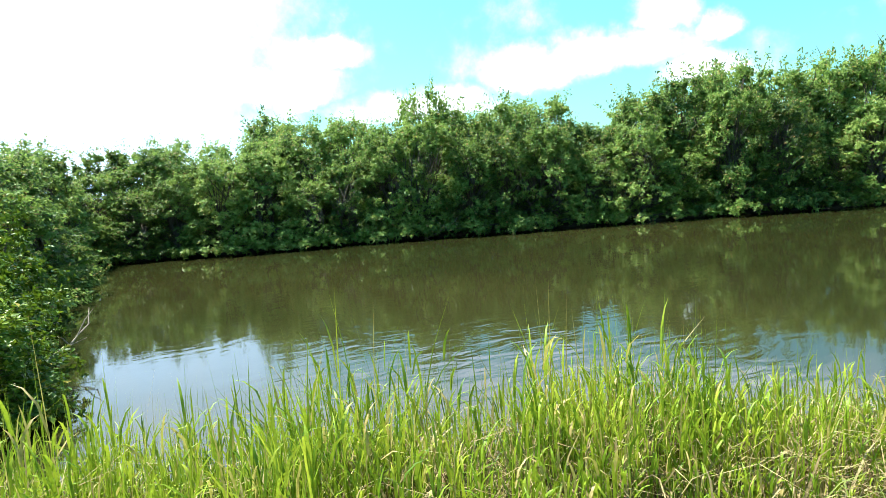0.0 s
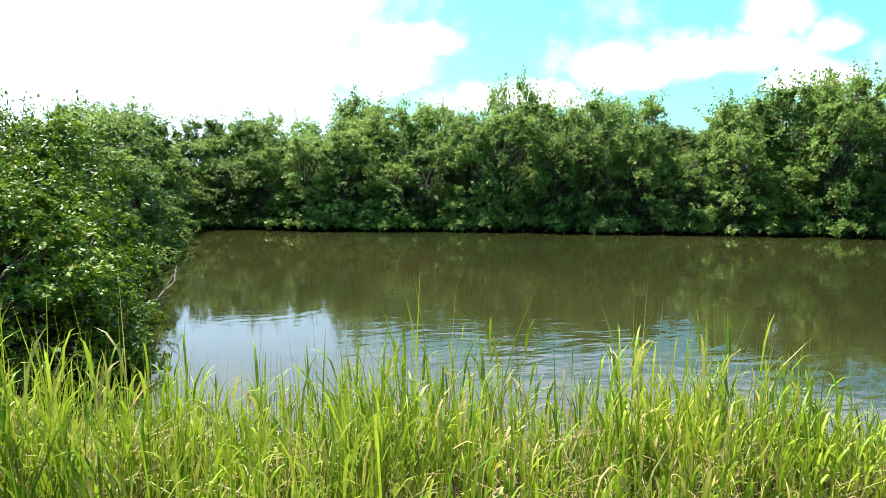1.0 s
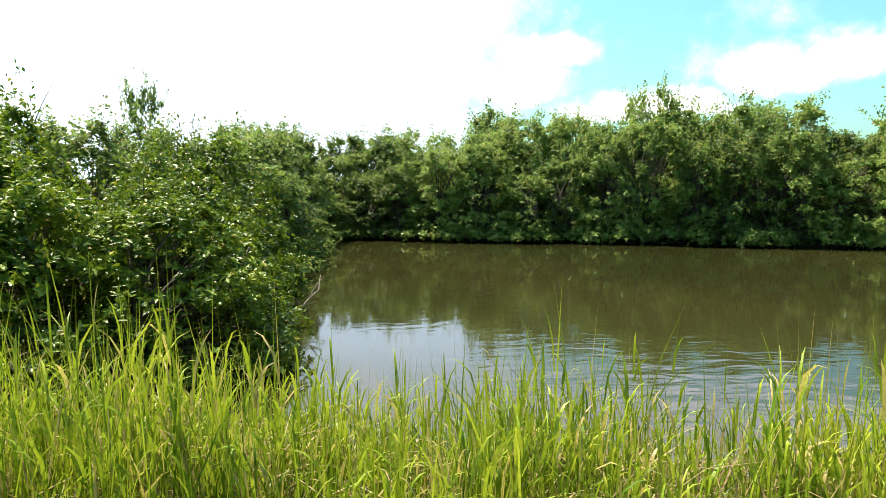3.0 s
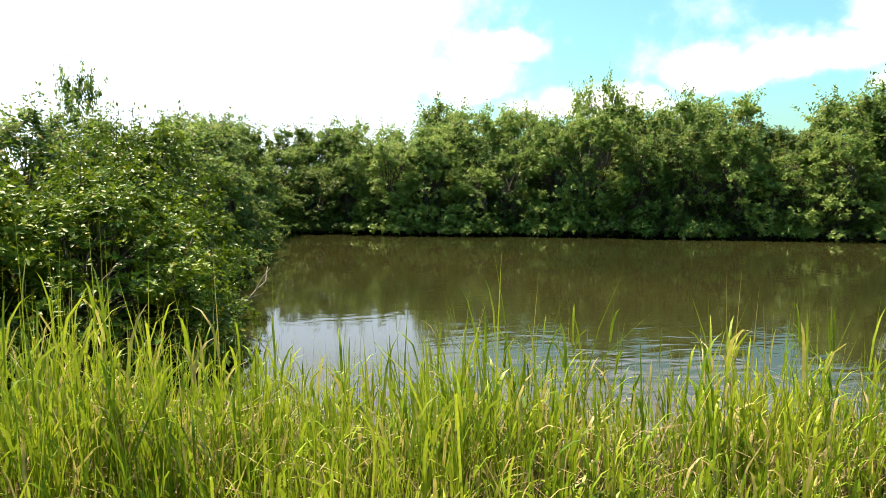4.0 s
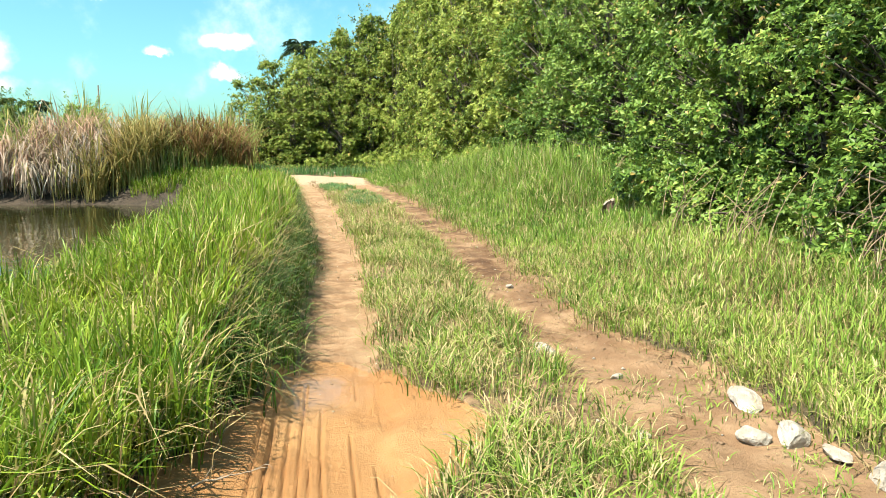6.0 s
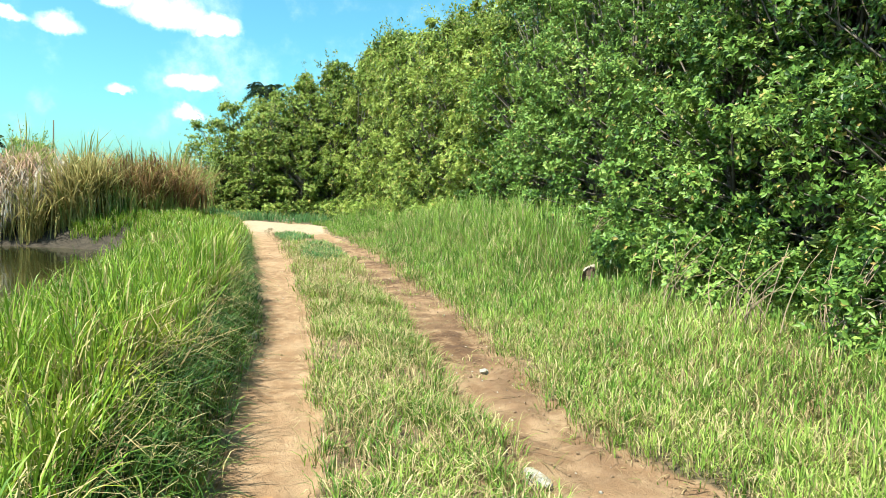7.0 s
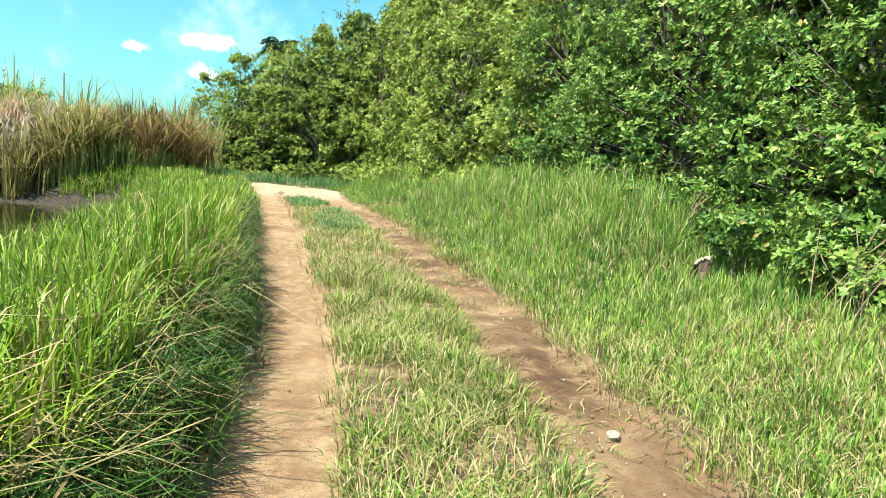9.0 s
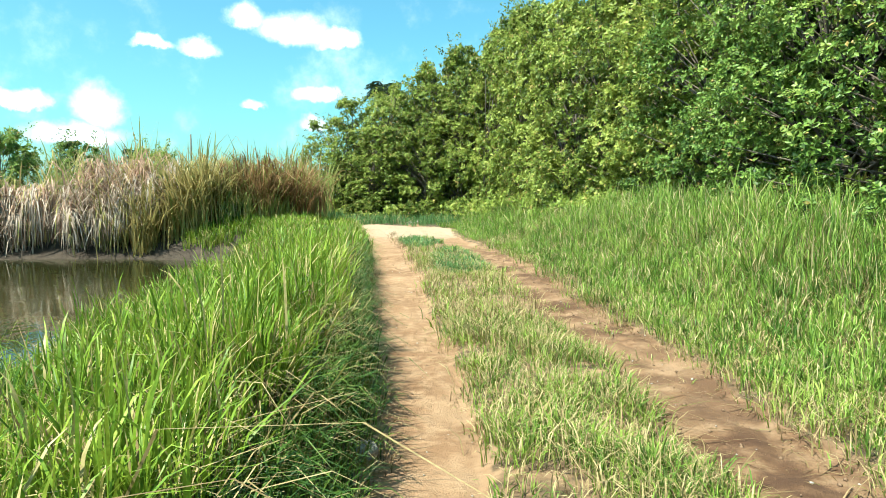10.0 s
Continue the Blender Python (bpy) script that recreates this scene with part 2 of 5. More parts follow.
def ground_material():
    """Soil with dry litter; sand in the two ruts, orange clay in the wet hollow, grey mud by the water."""
    m, n = material("earth")
    place = n("ShaderNodeNewGeometry").outputs["Position"]
    sand_m = n("ShaderNodeAttribute", attribute_name="sand").outputs["Fac"]
    clay_m = n("ShaderNodeAttribute", attribute_name="clay").outputs["Fac"]
    mud_m = n("ShaderNodeAttribute", attribute_name="mud").outputs["Fac"]
    wet_m = n("ShaderNodeAttribute", attribute_name="wet").outputs["Fac"]
    damp_m = n("ShaderNodeAttribute", attribute_name="damp").outputs["Fac"]
    big, mid, grit = n.noise(place, 0.9, 4.0), n.noise(place, 6.0, 5.0, 0.6), n.noise(place, 90.0, 4.0, 0.7)
    soil = n.mix(n.range(mid, 0.3, 0.7), (0.044, 0.035, 0.019), (0.104, 0.080, 0.044))
    soil = n.mix(n.range(grit, 0.45, 0.75), soil, (0.136, 0.108, 0.060))
    sand = n.mix(n.range(big, 0.3, 0.7), (0.202, 0.116, 0.060), (0.277, 0.172, 0.095))
    sand = n.mix(n.range(mid, 0.42, 0.72), sand, (0.353, 0.235, 0.137))
    sand = n.mix(n.math("MULTIPLY", n.range(grit, 0.5, 0.8), 0.5), sand, (0.227, 0.133, 0.070))
    sand = n.mix(n.math("MULTIPLY", damp_m, n.range(mid, 0.25, 0.6)), sand, (0.126, 0.068, 0.033))
    patchy = n.noise(place, 1.7, 6.0, 0.62)
    sand = n.mix(n.math("MULTIPLY", damp_m, n.range(patchy, 0.44, 0.60)), sand, (0.080, 0.041, 0.021))
    sand = n.mix(n.math("MULTIPLY", n.range(patchy, 0.50, 0.36), 0.55), sand, (0.336, 0.227, 0.134))
    clay = n.mix(n.range(big, 0.35, 0.65), (0.312, 0.156, 0.058), (0.376, 0.212, 0.088))
    clay = n.mix(n.math("MULTIPLY", n.range(mid, 0.5, 0.75), 0.5), clay, (0.280, 0.136, 0.048))
    wet = n.mix(n.range(mid, 0.3, 0.7), (0.027, 0.020, 0.014), (0.059, 0.045, 0.031))
    plaza_m = n("ShaderNodeAttribute", attribute_name="pale").outputs["Fac"]
    sand = n.mix(n.math("MULTIPLY", plaza_m, n.range(mid, 0.2, 0.6, 0.55, 1.0)), sand, (0.344, 0.264, 0.180))
    edge = n.math("MULTIPLY_ADD", mid, 0.7, -0.35)
    on_sand = n.range(n.math("ADD", sand_m, edge), 0.35, 0.65)
    on_clay = n.range(n.math("ADD", clay_m, n.math("MULTIPLY", edge, 0.7)), 0.42, 0.56)
    colour = n.mix(on_sand, soil, sand)
    colour = n.mix(on_clay, colour, clay)
    colour = n.mix(mud_m, colour, wet)
    colour = n.mix(n.math("MULTIPLY", wet_m, 0.55), colour, (0.200, 0.128, 0.080))
    rough_w = n.math("MULTIPLY", wet_m, 0.50)
    relief = n.math("MULTIPLY_ADD", grit, 0.35, mid)
    rough_v = n.math("SUBTRACT", 0.92, n.math("MULTIPLY", on_clay, 0.38))
    rough_v = n.math("SUBTRACT", rough_v, n.math("MULTIPLY", mud_m, 0.15))
    rough_v = n.math("SUBTRACT", rough_v, rough_w)
    finish(n, n("ShaderNodeBsdfPrincipled", {"Base Color": colour, "Roughness": rough_v, "Specular IOR Level": n.math("MULTIPLY_ADD", wet_m, 0.5, 0.3),
                                             "Normal": bump(n, n.math("MULTIPLY", relief, n.math("SUBTRACT", 1.0, n.math("MULTIPLY", wet_m, 0.93))), 0.05, 0.9)}).outputs[0])
    return m


EARTH = ground_material()


def water_material():
    m, n = material("pond_water")
    place = n("ShaderNodeNewGeometry").outputs["Position"]
    slow = n.noise(place, 0.12, 2.0)
    colour = n.mix(n.range(slow, 0.35, 0.65), (0.017, 0.019, 0.006), (0.025, 0.025, 0.008))
    turned = n.vec("ADD", n.vec("MULTIPLY", place, (0.9, 0.35, 1.0)), n.vec("MULTIPLY", n.noise(place, 0.7, 2.0, out="Color"), (0.8, 0.5, 0)))
    small = n.noise(turned, 4.6, 2.0, 0.5)
    broad = n.noise(turned, 0.9, 2.0, 0.5)
    near = n.range(n.noise(place, 0.16, 2.0), 0.40, 0.62, 0.12, 1.0)
    calm = n.range(n.math("MULTIPLY", n("ShaderNodeSeparateXYZ", {0: place}).outputs[0], -1.0), 8.0, 14.0, 1.0, 0.30)
    wave = n.math("MULTIPLY", n.math("MULTIPLY_ADD", broad, 1.2, small), calm)
    rip = n("ShaderNodeBump", {"Height": n.math("MULTIPLY", wave, near), "Distance": 0.015, "Strength": 0.7}).outputs["Normal"]
    finish(n, n("ShaderNodeBsdfPrincipled", {"Base Color": colour, "Roughness": 0.045, "IOR": 1.33, "Normal": rip}).outputs[0])
    return m


WATER = water_material()


def rock_material():
    m, n = material("limestone")
    place = n("ShaderNodeTexCoord").outputs["Object"]
    a, b = n.noise(place, 5.0, 5.0, 0.6), n.noise(place, 45.0, 4.0, 0.7)
    colour = n.mix(n.range(a, 0.3, 0.7), (0.264, 0.228, 0.180), (0.480, 0.452, 0.400))
    colour = n.mix(n.math("MULTIPLY", n.range(b, 0.5, 0.8), 0.6), colour, (0.136, 0.100, 0.064))
    finish(n, n("ShaderNodeBsdfPrincipled", {"Base Color": colour, "Roughness": 0.9, "Normal": bump(n, n.math("MULTIPLY_ADD", b, 0.6, a), 0.03)}).outputs[0])
    return m


ROCK = rock_material()


# ---- mesh helpers ----
def mesh_from(name, verts, tris, mat, smooth=False):
    """A mesh from arrays of corners and triangles."""
    verts, tris = np.asarray(verts, np.float32), np.asarray(tris, np.int32)
    me = bpy.data.meshes.new(name)
    me.vertices.add(len(verts))
    me.vertices.foreach_set("co", verts.ravel())
    size = tris.shape[1]
    me.loops.add(tris.size)
    me.loops.foreach_set("vertex_index", tris.ravel())
    me.polygons.add(len(tris))
    me.polygons.foreach_set("loop_start", np.arange(0, tris.size, size, dtype=np.int32))
    me.polygons.foreach_set("loop_total", np.full(len(tris), size, np.int32))
    if smooth:
        me.polygons.foreach_set("use_smooth", np.ones(len(tris), bool))
    me.update(calc_edges=True)
    me.materials.append(mat)
    return me


def unit(v):
    return v / np.maximum(np.linalg.norm(v, axis=-1, keepdims=True), 1e-6)


def leaves(centres, ahead, normal, length, width):
    """Pointed leaves, folded a little along the middle: four corners and two faces each."""
    ahead = unit(ahead)
    side = unit(np.cross(normal, ahead))
    up = np.cross(ahead, side)
    length, width = length[:, None], width[:, None]
    fold = up * width * 0.28
    quad = np.stack([centres, centres + ahead * length * 0.52 + side * width + fold, centres + ahead * length - up * length * 0.10,
                     centres + ahead * length * 0.52 - side * width + fold], 1)
    base = np.arange(len(centres))[:, None] * 4
    tris = np.concatenate([base + [0, 1, 2], base + [0, 2, 3]])
    return quad.reshape(-1, 3), tris


def blades(foot, height, width, heading, bend, rng, droop=0.0):
    """Tapered blades that arch over, and droop at the tip: seven corners and five faces each."""
    n_b = len(foot)
    lean = np.stack([np.cos(heading), np.sin(heading), np.zeros(n_b)], 1)
    twist = heading + math.pi / 2 + rng.normal(0, 0.7, n_b)
    side = np.stack([np.cos(twist), np.sin(twist), np.zeros(n_b)], 1)
    droop = np.zeros(n_b) + droop
    rows = []
    for s, w in ((0.0, 0.8), (0.42, 1.0), (0.75, 0.7), (1.0, 0.0)):
        arch = bend * s ** 1.8
        rise = height * (s * (1 + droop) - 1.25 * droop * s ** 2.4 - 0.42 * np.minimum(bend / np.maximum(height, 1e-3), 1.25) * s ** 3)
        mid = foot + lean * arch[:, None] + np.stack([0 * rise, 0 * rise, rise], 1)
        off = side * (width * w * 0.5)[:, None]
        rows += [mid - off, mid + off] if w else [mid]
    verts = np.stack(rows, 1).reshape(-1, 3)
    base = np.arange(n_b)[:, None] * 7
    tris = np.concatenate([base + f for f in ([0, 1, 3], [0, 3, 2], [2, 3, 5], [2, 5, 4], [4, 5, 6])])
    return verts, tris


def tubes(paths, sides=6):
    """Tapered limbs: each path is a list of (point, radius)."""
    verts, faces = [], []
    for path in paths:
        start = len(verts)
        for k, (p, r) in enumerate(path):
            p = Vector(p)
            q = Vector(path[min(k + 1, len(path) - 1)][0]) - Vector(path[max(k - 1, 0)][0])
            turn = q.to_track_quat("Z", "X").to_matrix()
            for i in range(sides):
                a = 2 * math.pi * i / sides
                verts.append(p + turn @ Vector((math.cos(a) * r, math.sin(a) * r, 0)))
        for k in range(len(path) - 1):
            for i in range(sides):
                a, b = start + k * sides + i, start + k * sides + (i + 1) % sides
                faces += [(a, b, b + sides), (a, b + sides, a + sides)]
        for i in range(1, sides - 1):
            faces.append((start + (len(path) - 1) * sides, start + (len(path) - 1) * sides + i, start + (len(path) - 1) * sides + i + 1))
    return np.array([tuple(v) for v in verts]), np.array(faces)


def part(name, me, parent, label=""):
    ob = new(name, me)
    ob.parent = parent
    return tagged(ob, label)


# ---- plan: pond, track, banks ----
WATER_Z = -0.65
POND = ((-5.6, -2.4), (-5.1, 0.5), (-4.2, 4), (-3.9, 8), (-4.1, 13), (-4.8, 20), (-6.4, 28.3), (-9.5, 29.3), (-16.2, 28.3), (-19.6, 21.8), (-22.4, 15.6), (-24.9, 9.2),
        (-26.2, 4.4), (-28.2, -0.8), (-29.5, -2.6), (-20, -2.4), (-12, -2.4), (-9.8, -2.6), (-7.2, -3.6))


def step(a, b, x):
    s = np.clip((x - a) / (b - a), 0, 1)
    return s * s * (3 - 2 * s)


def wobble(x, y, scale, seed=0.0):
    """Smooth pseudo-noise between about -1 and 1."""
    x, y = x * scale + seed, y * scale - seed * 1.7
    return (np.sin(1.7 * x + 1.3 * np.sin(1.1 * y)) + np.sin(2.3 * y + 1.9 * np.sin(0.9 * x + 2.0)) + 0.6 * np.sin(3.1 * x + 2.7 * y + 1.0)) / 2.6


def ragged(x, y, scale, seed=0.0):
    """Lattice noise of four octaves, between about -1 and 1."""
    total = np.zeros(np.shape(x))
    for k, part_of in enumerate((0.55, 0.3, 0.16, 0.09)):
        u, v = np.asarray(x) * scale * 2 ** k + seed * 3.7 + k * 17.3, np.asarray(y) * scale * 2 ** k - seed * 5.1 + k * 9.1
        i, j = np.floor(u), np.floor(v)
        a, b = u - i, v - j
        a, b = a * a * (3 - 2 * a), b * b * (3 - 2 * b)
        corner = [[np.modf(np.abs(np.sin((i + p) * 127.1 + (j + q) * 311.7) * 43758.5453))[0] for q in (0, 1)] for p in (0, 1)]
        total = total + part_of * 2 * (((1 - a) * corner[0][0] + a * corner[1][0]) * (1 - b) + ((1 - a) * corner[0][1] + a * corner[1][1]) * b - 0.5)
    return total


def shore_distance(x, y):
    """Metres from the pond's edge: plus on land, minus in the water."""
    x = x + 0.25 * wobble(x, y, 0.8, 3.0)
    best, inside = np.full(np.shape(x), 1e9), np.zeros(np.shape(x), bool)
    for (ax, ay), (bx, by) in zip(POND, POND[1:] + POND[:1]):
        dx, dy = bx - ax, by - ay
        s = np.clip(((x - ax) * dx + (y - ay) * dy) / (dx * dx + dy * dy), 0, 1)
        best = np.minimum(best, np.hypot(x - ax - s * dx, y - ay - s * dy))
        inside ^= ((ay > y) != (by > y)) & (x < ax + (y - ay) * dx / (dy if abs(dy) > 1e-9 else 1e-9))
    return np.where(inside, -best, best)


def track_shift(y):
    """How far the two ruts bend off the straight line."""
    return np.interp(y, (0, 5, 8, 11, 13, 16, 19, 23, 27, 31, 36, 44), (0, 0.06, 0.10, 0.10, 0.06, -0.08, -0.22, -0.50, -0.95, -1.3, -2.2, -5.0))


def right_shift(y):
    """The right rut swings a little wider than the left one."""
    return track_shift(y) + np.interp(y, (8, 9.7, 12, 14.5, 19, 23, 28), (0, 0.08, 0.2, 0.17, 0.38, 0.30, 0.2))


def track_parts(x, y):
    """How much of the left rut, right rut and clay hollow lies at a place."""
    u = x - track_shift(y)
    end = 1 - step(38, 40, y)
    broad = 0.10 * step(11, 16, y)
    left = (1 - step(0.27 + broad, 0.43 + broad, np.abs(u + 0.74 + broad + 0.05 * wobble(x, y, 1.2, 5.0) + 0.13 * ragged(x, y, 2.2, 4.0)))) * end
    wide = 0.34 + 0.16 * ragged(x, y, 0.8, 9.0) + 0.10 * ragged(x, y, 3.0, 3.0)
    near_end = 1 - step(5.6, 7.6, y)
    wide = wide + 0.06 + 0.16 * near_end
    right = (1 - step(wide - 0.12, wide + 0.14, np.abs(x - right_shift(y) - 1.10 - 0.22 * near_end))) * end
    ragged_edge = 0.25 * ragged(x, y, 0.9, 12.0)
    plaza = 1 - step(0.80, 1.12, np.hypot((x + 0.75) / 1.65, (y - 30.4) / 3.6) + ragged_edge)
    plaza = np.maximum(plaza, 1 - step(0.8, 1.15, np.hypot((x + 2.8) / 2.4, (y - 33.6) / 1.3) + ragged_edge))
    edge = 0.16 * wobble(x, y, 2.2, 1.0) + 0.07 * wobble(x, y, 6.0, 4.0)
    ys = (3.2, 3.8, 4.4, 4.9, 5.3, 5.8, 6.3, 6.75)
    west, east = np.interp(y, ys, (-1.5, -1.68, -1.66, -1.48, -1.34, -1.17, -1.06, -0.86)), np.interp(y, ys, (-0.7, -0.52, -0.36, 0.04, 0.24, 0.03, -0.30, -0.62))
    clay = 1 - step(0.86, 1.12, np.abs(x - (west + east) / 2) / np.maximum((east - west) / 2, 0.05) + edge * 0.9)
    clay = clay * step(3.05, 3.3, y) * (1 - step(6.6, 6.9, y))
    return left, np.maximum(right, 0), clay, plaza


def height(x, y):
    x, y = np.asarray(x, float), np.asarray(y, float)
    shore = shore_distance(x, y)
    u = x - track_shift(y) * step(9, 12, y) + 0.05 * step(8, 11, y) + 0.17 * step(11, 16, y)
    left, right, clay, plaza = track_parts(x, y)
    level = 0.28 * step(8, 36, y) - 0.35 * step(6, 16, -x) + 0.22 * step(1.7, 4.2, x) + 0.25 * step(4, 9, x) + 0.10 * step(1.0, 1.55, -u) * (1 - plaza) + 0.24 * step(1.00, 1.18, -u) * step(5.6, 7.0, y) * (1 - 0.6 * step(1.3, 2.6, -u)) * (1 - plaza) * (1 - 0.7 * step(18, 26, y))
    level = level + 0.30 * step(12.4, 16.0, y) * (1 - 0.75 * step(19, 27, y)) * step(2.4, 4.0, x) * (1 - step(30, 36, y))
    level = level + 0.05 * wobble(x, y, 0.5, 2.0) * step(0.0, 1.0, np.abs(x - 0.2) - 1.6)
    land = WATER_Z + (level - WATER_Z) * step(-0.3, 1.5, shore)
    z = np.where(shore > -0.3, land, WATER_Z) - 0.6 * step(0.0, 2.5, -shore)
    z = z - 0.055 * left - 0.05 * right - 0.035 * clay + (0.030 * ragged(x, y, 2.4, 7.0) + 0.012 * ragged(x, y, 7.0, 2.0)) * np.maximum(left, right) + 0.045 * ragged(x, y, 3.6, 5.0) * right * step(4.0, 6.0, y)
    lane = (x + 1.22 + 0.020 * np.sin(y * 1.6) + 0.014 * np.sin(x * 23.0) + 0.03 * (y - 4.5)) / 0.066
    near = np.abs(lane - np.round(lane)) * 0.066
    cut = np.sin(np.round(lane) * 12.9 + y * (1.3 + 0.4 * np.sin(np.round(lane) * 3.1))) > -0.1
    within = (1 - step(0.30, 0.36, np.abs(x + 0.76))) * step(3.9, 4.5, y) * (1 - step(6.0, 6.5, y))
    z = z - 0.030 * cut * (1 - step(0.005, 0.014, near)) * within + 0.005 * (1 - step(0.014, 0.035, near)) * within * cut
    mudbank = np.exp(-(((x + 9.6) / 2.2) ** 2 + ((y - 29.2) / 0.9) ** 2))
    return z + 0.10 * mudbank * 0.3 + 0.016 * ragged(x, y, 2.0, 8.0)


def ground_sheet():
    xs = np.concatenate([-np.geomspace(2500, 45, 14), np.arange(-42, -8, 1.0), np.arange(-8, -1.8, 0.16), np.arange(-1.8, -1.25, 0.04), np.arange(-1.25, -0.35, 0.0095), np.arange(-0.35, 0.5, 0.04), np.arange(0.5, 2.2, 0.035),
                         np.arange(2.2, 7, 0.2), np.arange(7, 30, 1.5), np.geomspace(32, 2500, 14)])
    ys = np.concatenate([-np.geomspace(2500, 14, 14), np.arange(-12, 1, 0.4), np.arange(1, 3, 0.12), np.arange(3, 12, 0.07), np.arange(12, 45, 0.22),
                         np.arange(45, 70, 2.0), np.geomspace(72, 3000, 14)])
    gx, gy = np.meshgrid(xs, ys)
    gx, gy = gx.ravel(), gy.ravel()
    far = step(60, 200, np.hypot(gx, gy))
    gz = height(gx, gy) * (1 - far) - 0.3 * far
    w = len(xs)
    i = (np.arange(len(ys) - 1)[:, None] * w + np.arange(w - 1)[None]).ravel()
    me = mesh_from("ground", np.stack([gx, gy, gz], 1), np.stack([i, i + 1, i + 1 + w, i + w], 1), EARTH, smooth=True)
    left, right, clay, plaza = track_parts(gx, gy)
    shore = shore_distance(gx, gy)
    between = 0.50 * step(-1.25, -1.0, gx - track_shift(gy)) * (1 - step(1.6, 2.1, gx - right_shift(gy))) * (1 - step(30, 36, gy))
    masks = {"sand": np.maximum(np.maximum(np.maximum(left, right), plaza), between), "clay": clay, "mud": np.maximum(1 - step(0.1 + 0.8 * step(20, 26, gy), 0.9 + 1.3 * step(20, 26, gy), shore), np.maximum(step(7, 9, -gx), step(26.5, 27.5, gy) * step(4.2, 5.2, -gx)) * (1 - step(45, 60, np.hypot(gx, gy)))),
             "wet": np.clip(1.5 * np.exp(-(((gx + 0.76) / 0.28) ** 2 + ((gy - 6.15) / 0.45) ** 2)) + 0.5 * ragged(gx, gy, 5.0, 2.0) - 0.2, 0, 1) * (np.hypot(gx + 0.76, gy - 6.15) < 0.9), "damp": right * np.clip(0.85 + 0.75 * ragged(gx, gy, 0.45, 6.0), 0, 1) * (1 - 0.75 * step(21, 26, gy)) * (0.25 + 0.75 * step(6.0, 9.0, gy)), "pale": np.maximum(plaza, 0.7 * left * step(24, 31, gy))}
    for key, values in masks.items():
        me.attributes.new(key, "FLOAT", "POINT").data.foreach_set("value", values.astype(np.float32))
    return tagged(new("ground", me), "sandy earth with two worn wheel ruts and orange clay", "ground", kind="structure")


ground_sheet()
ws = np.array([(-40, -30, WATER_Z), (-2.5, -30, WATER_Z), (-2.5, 38, WATER_Z), (-40, 38, WATER_Z)])
tagged(new("water", mesh_from("water", ws, [[0, 1, 2, 3]], WATER)), "murky olive-brown pond water with soft ripples", "pond", kind="structure")


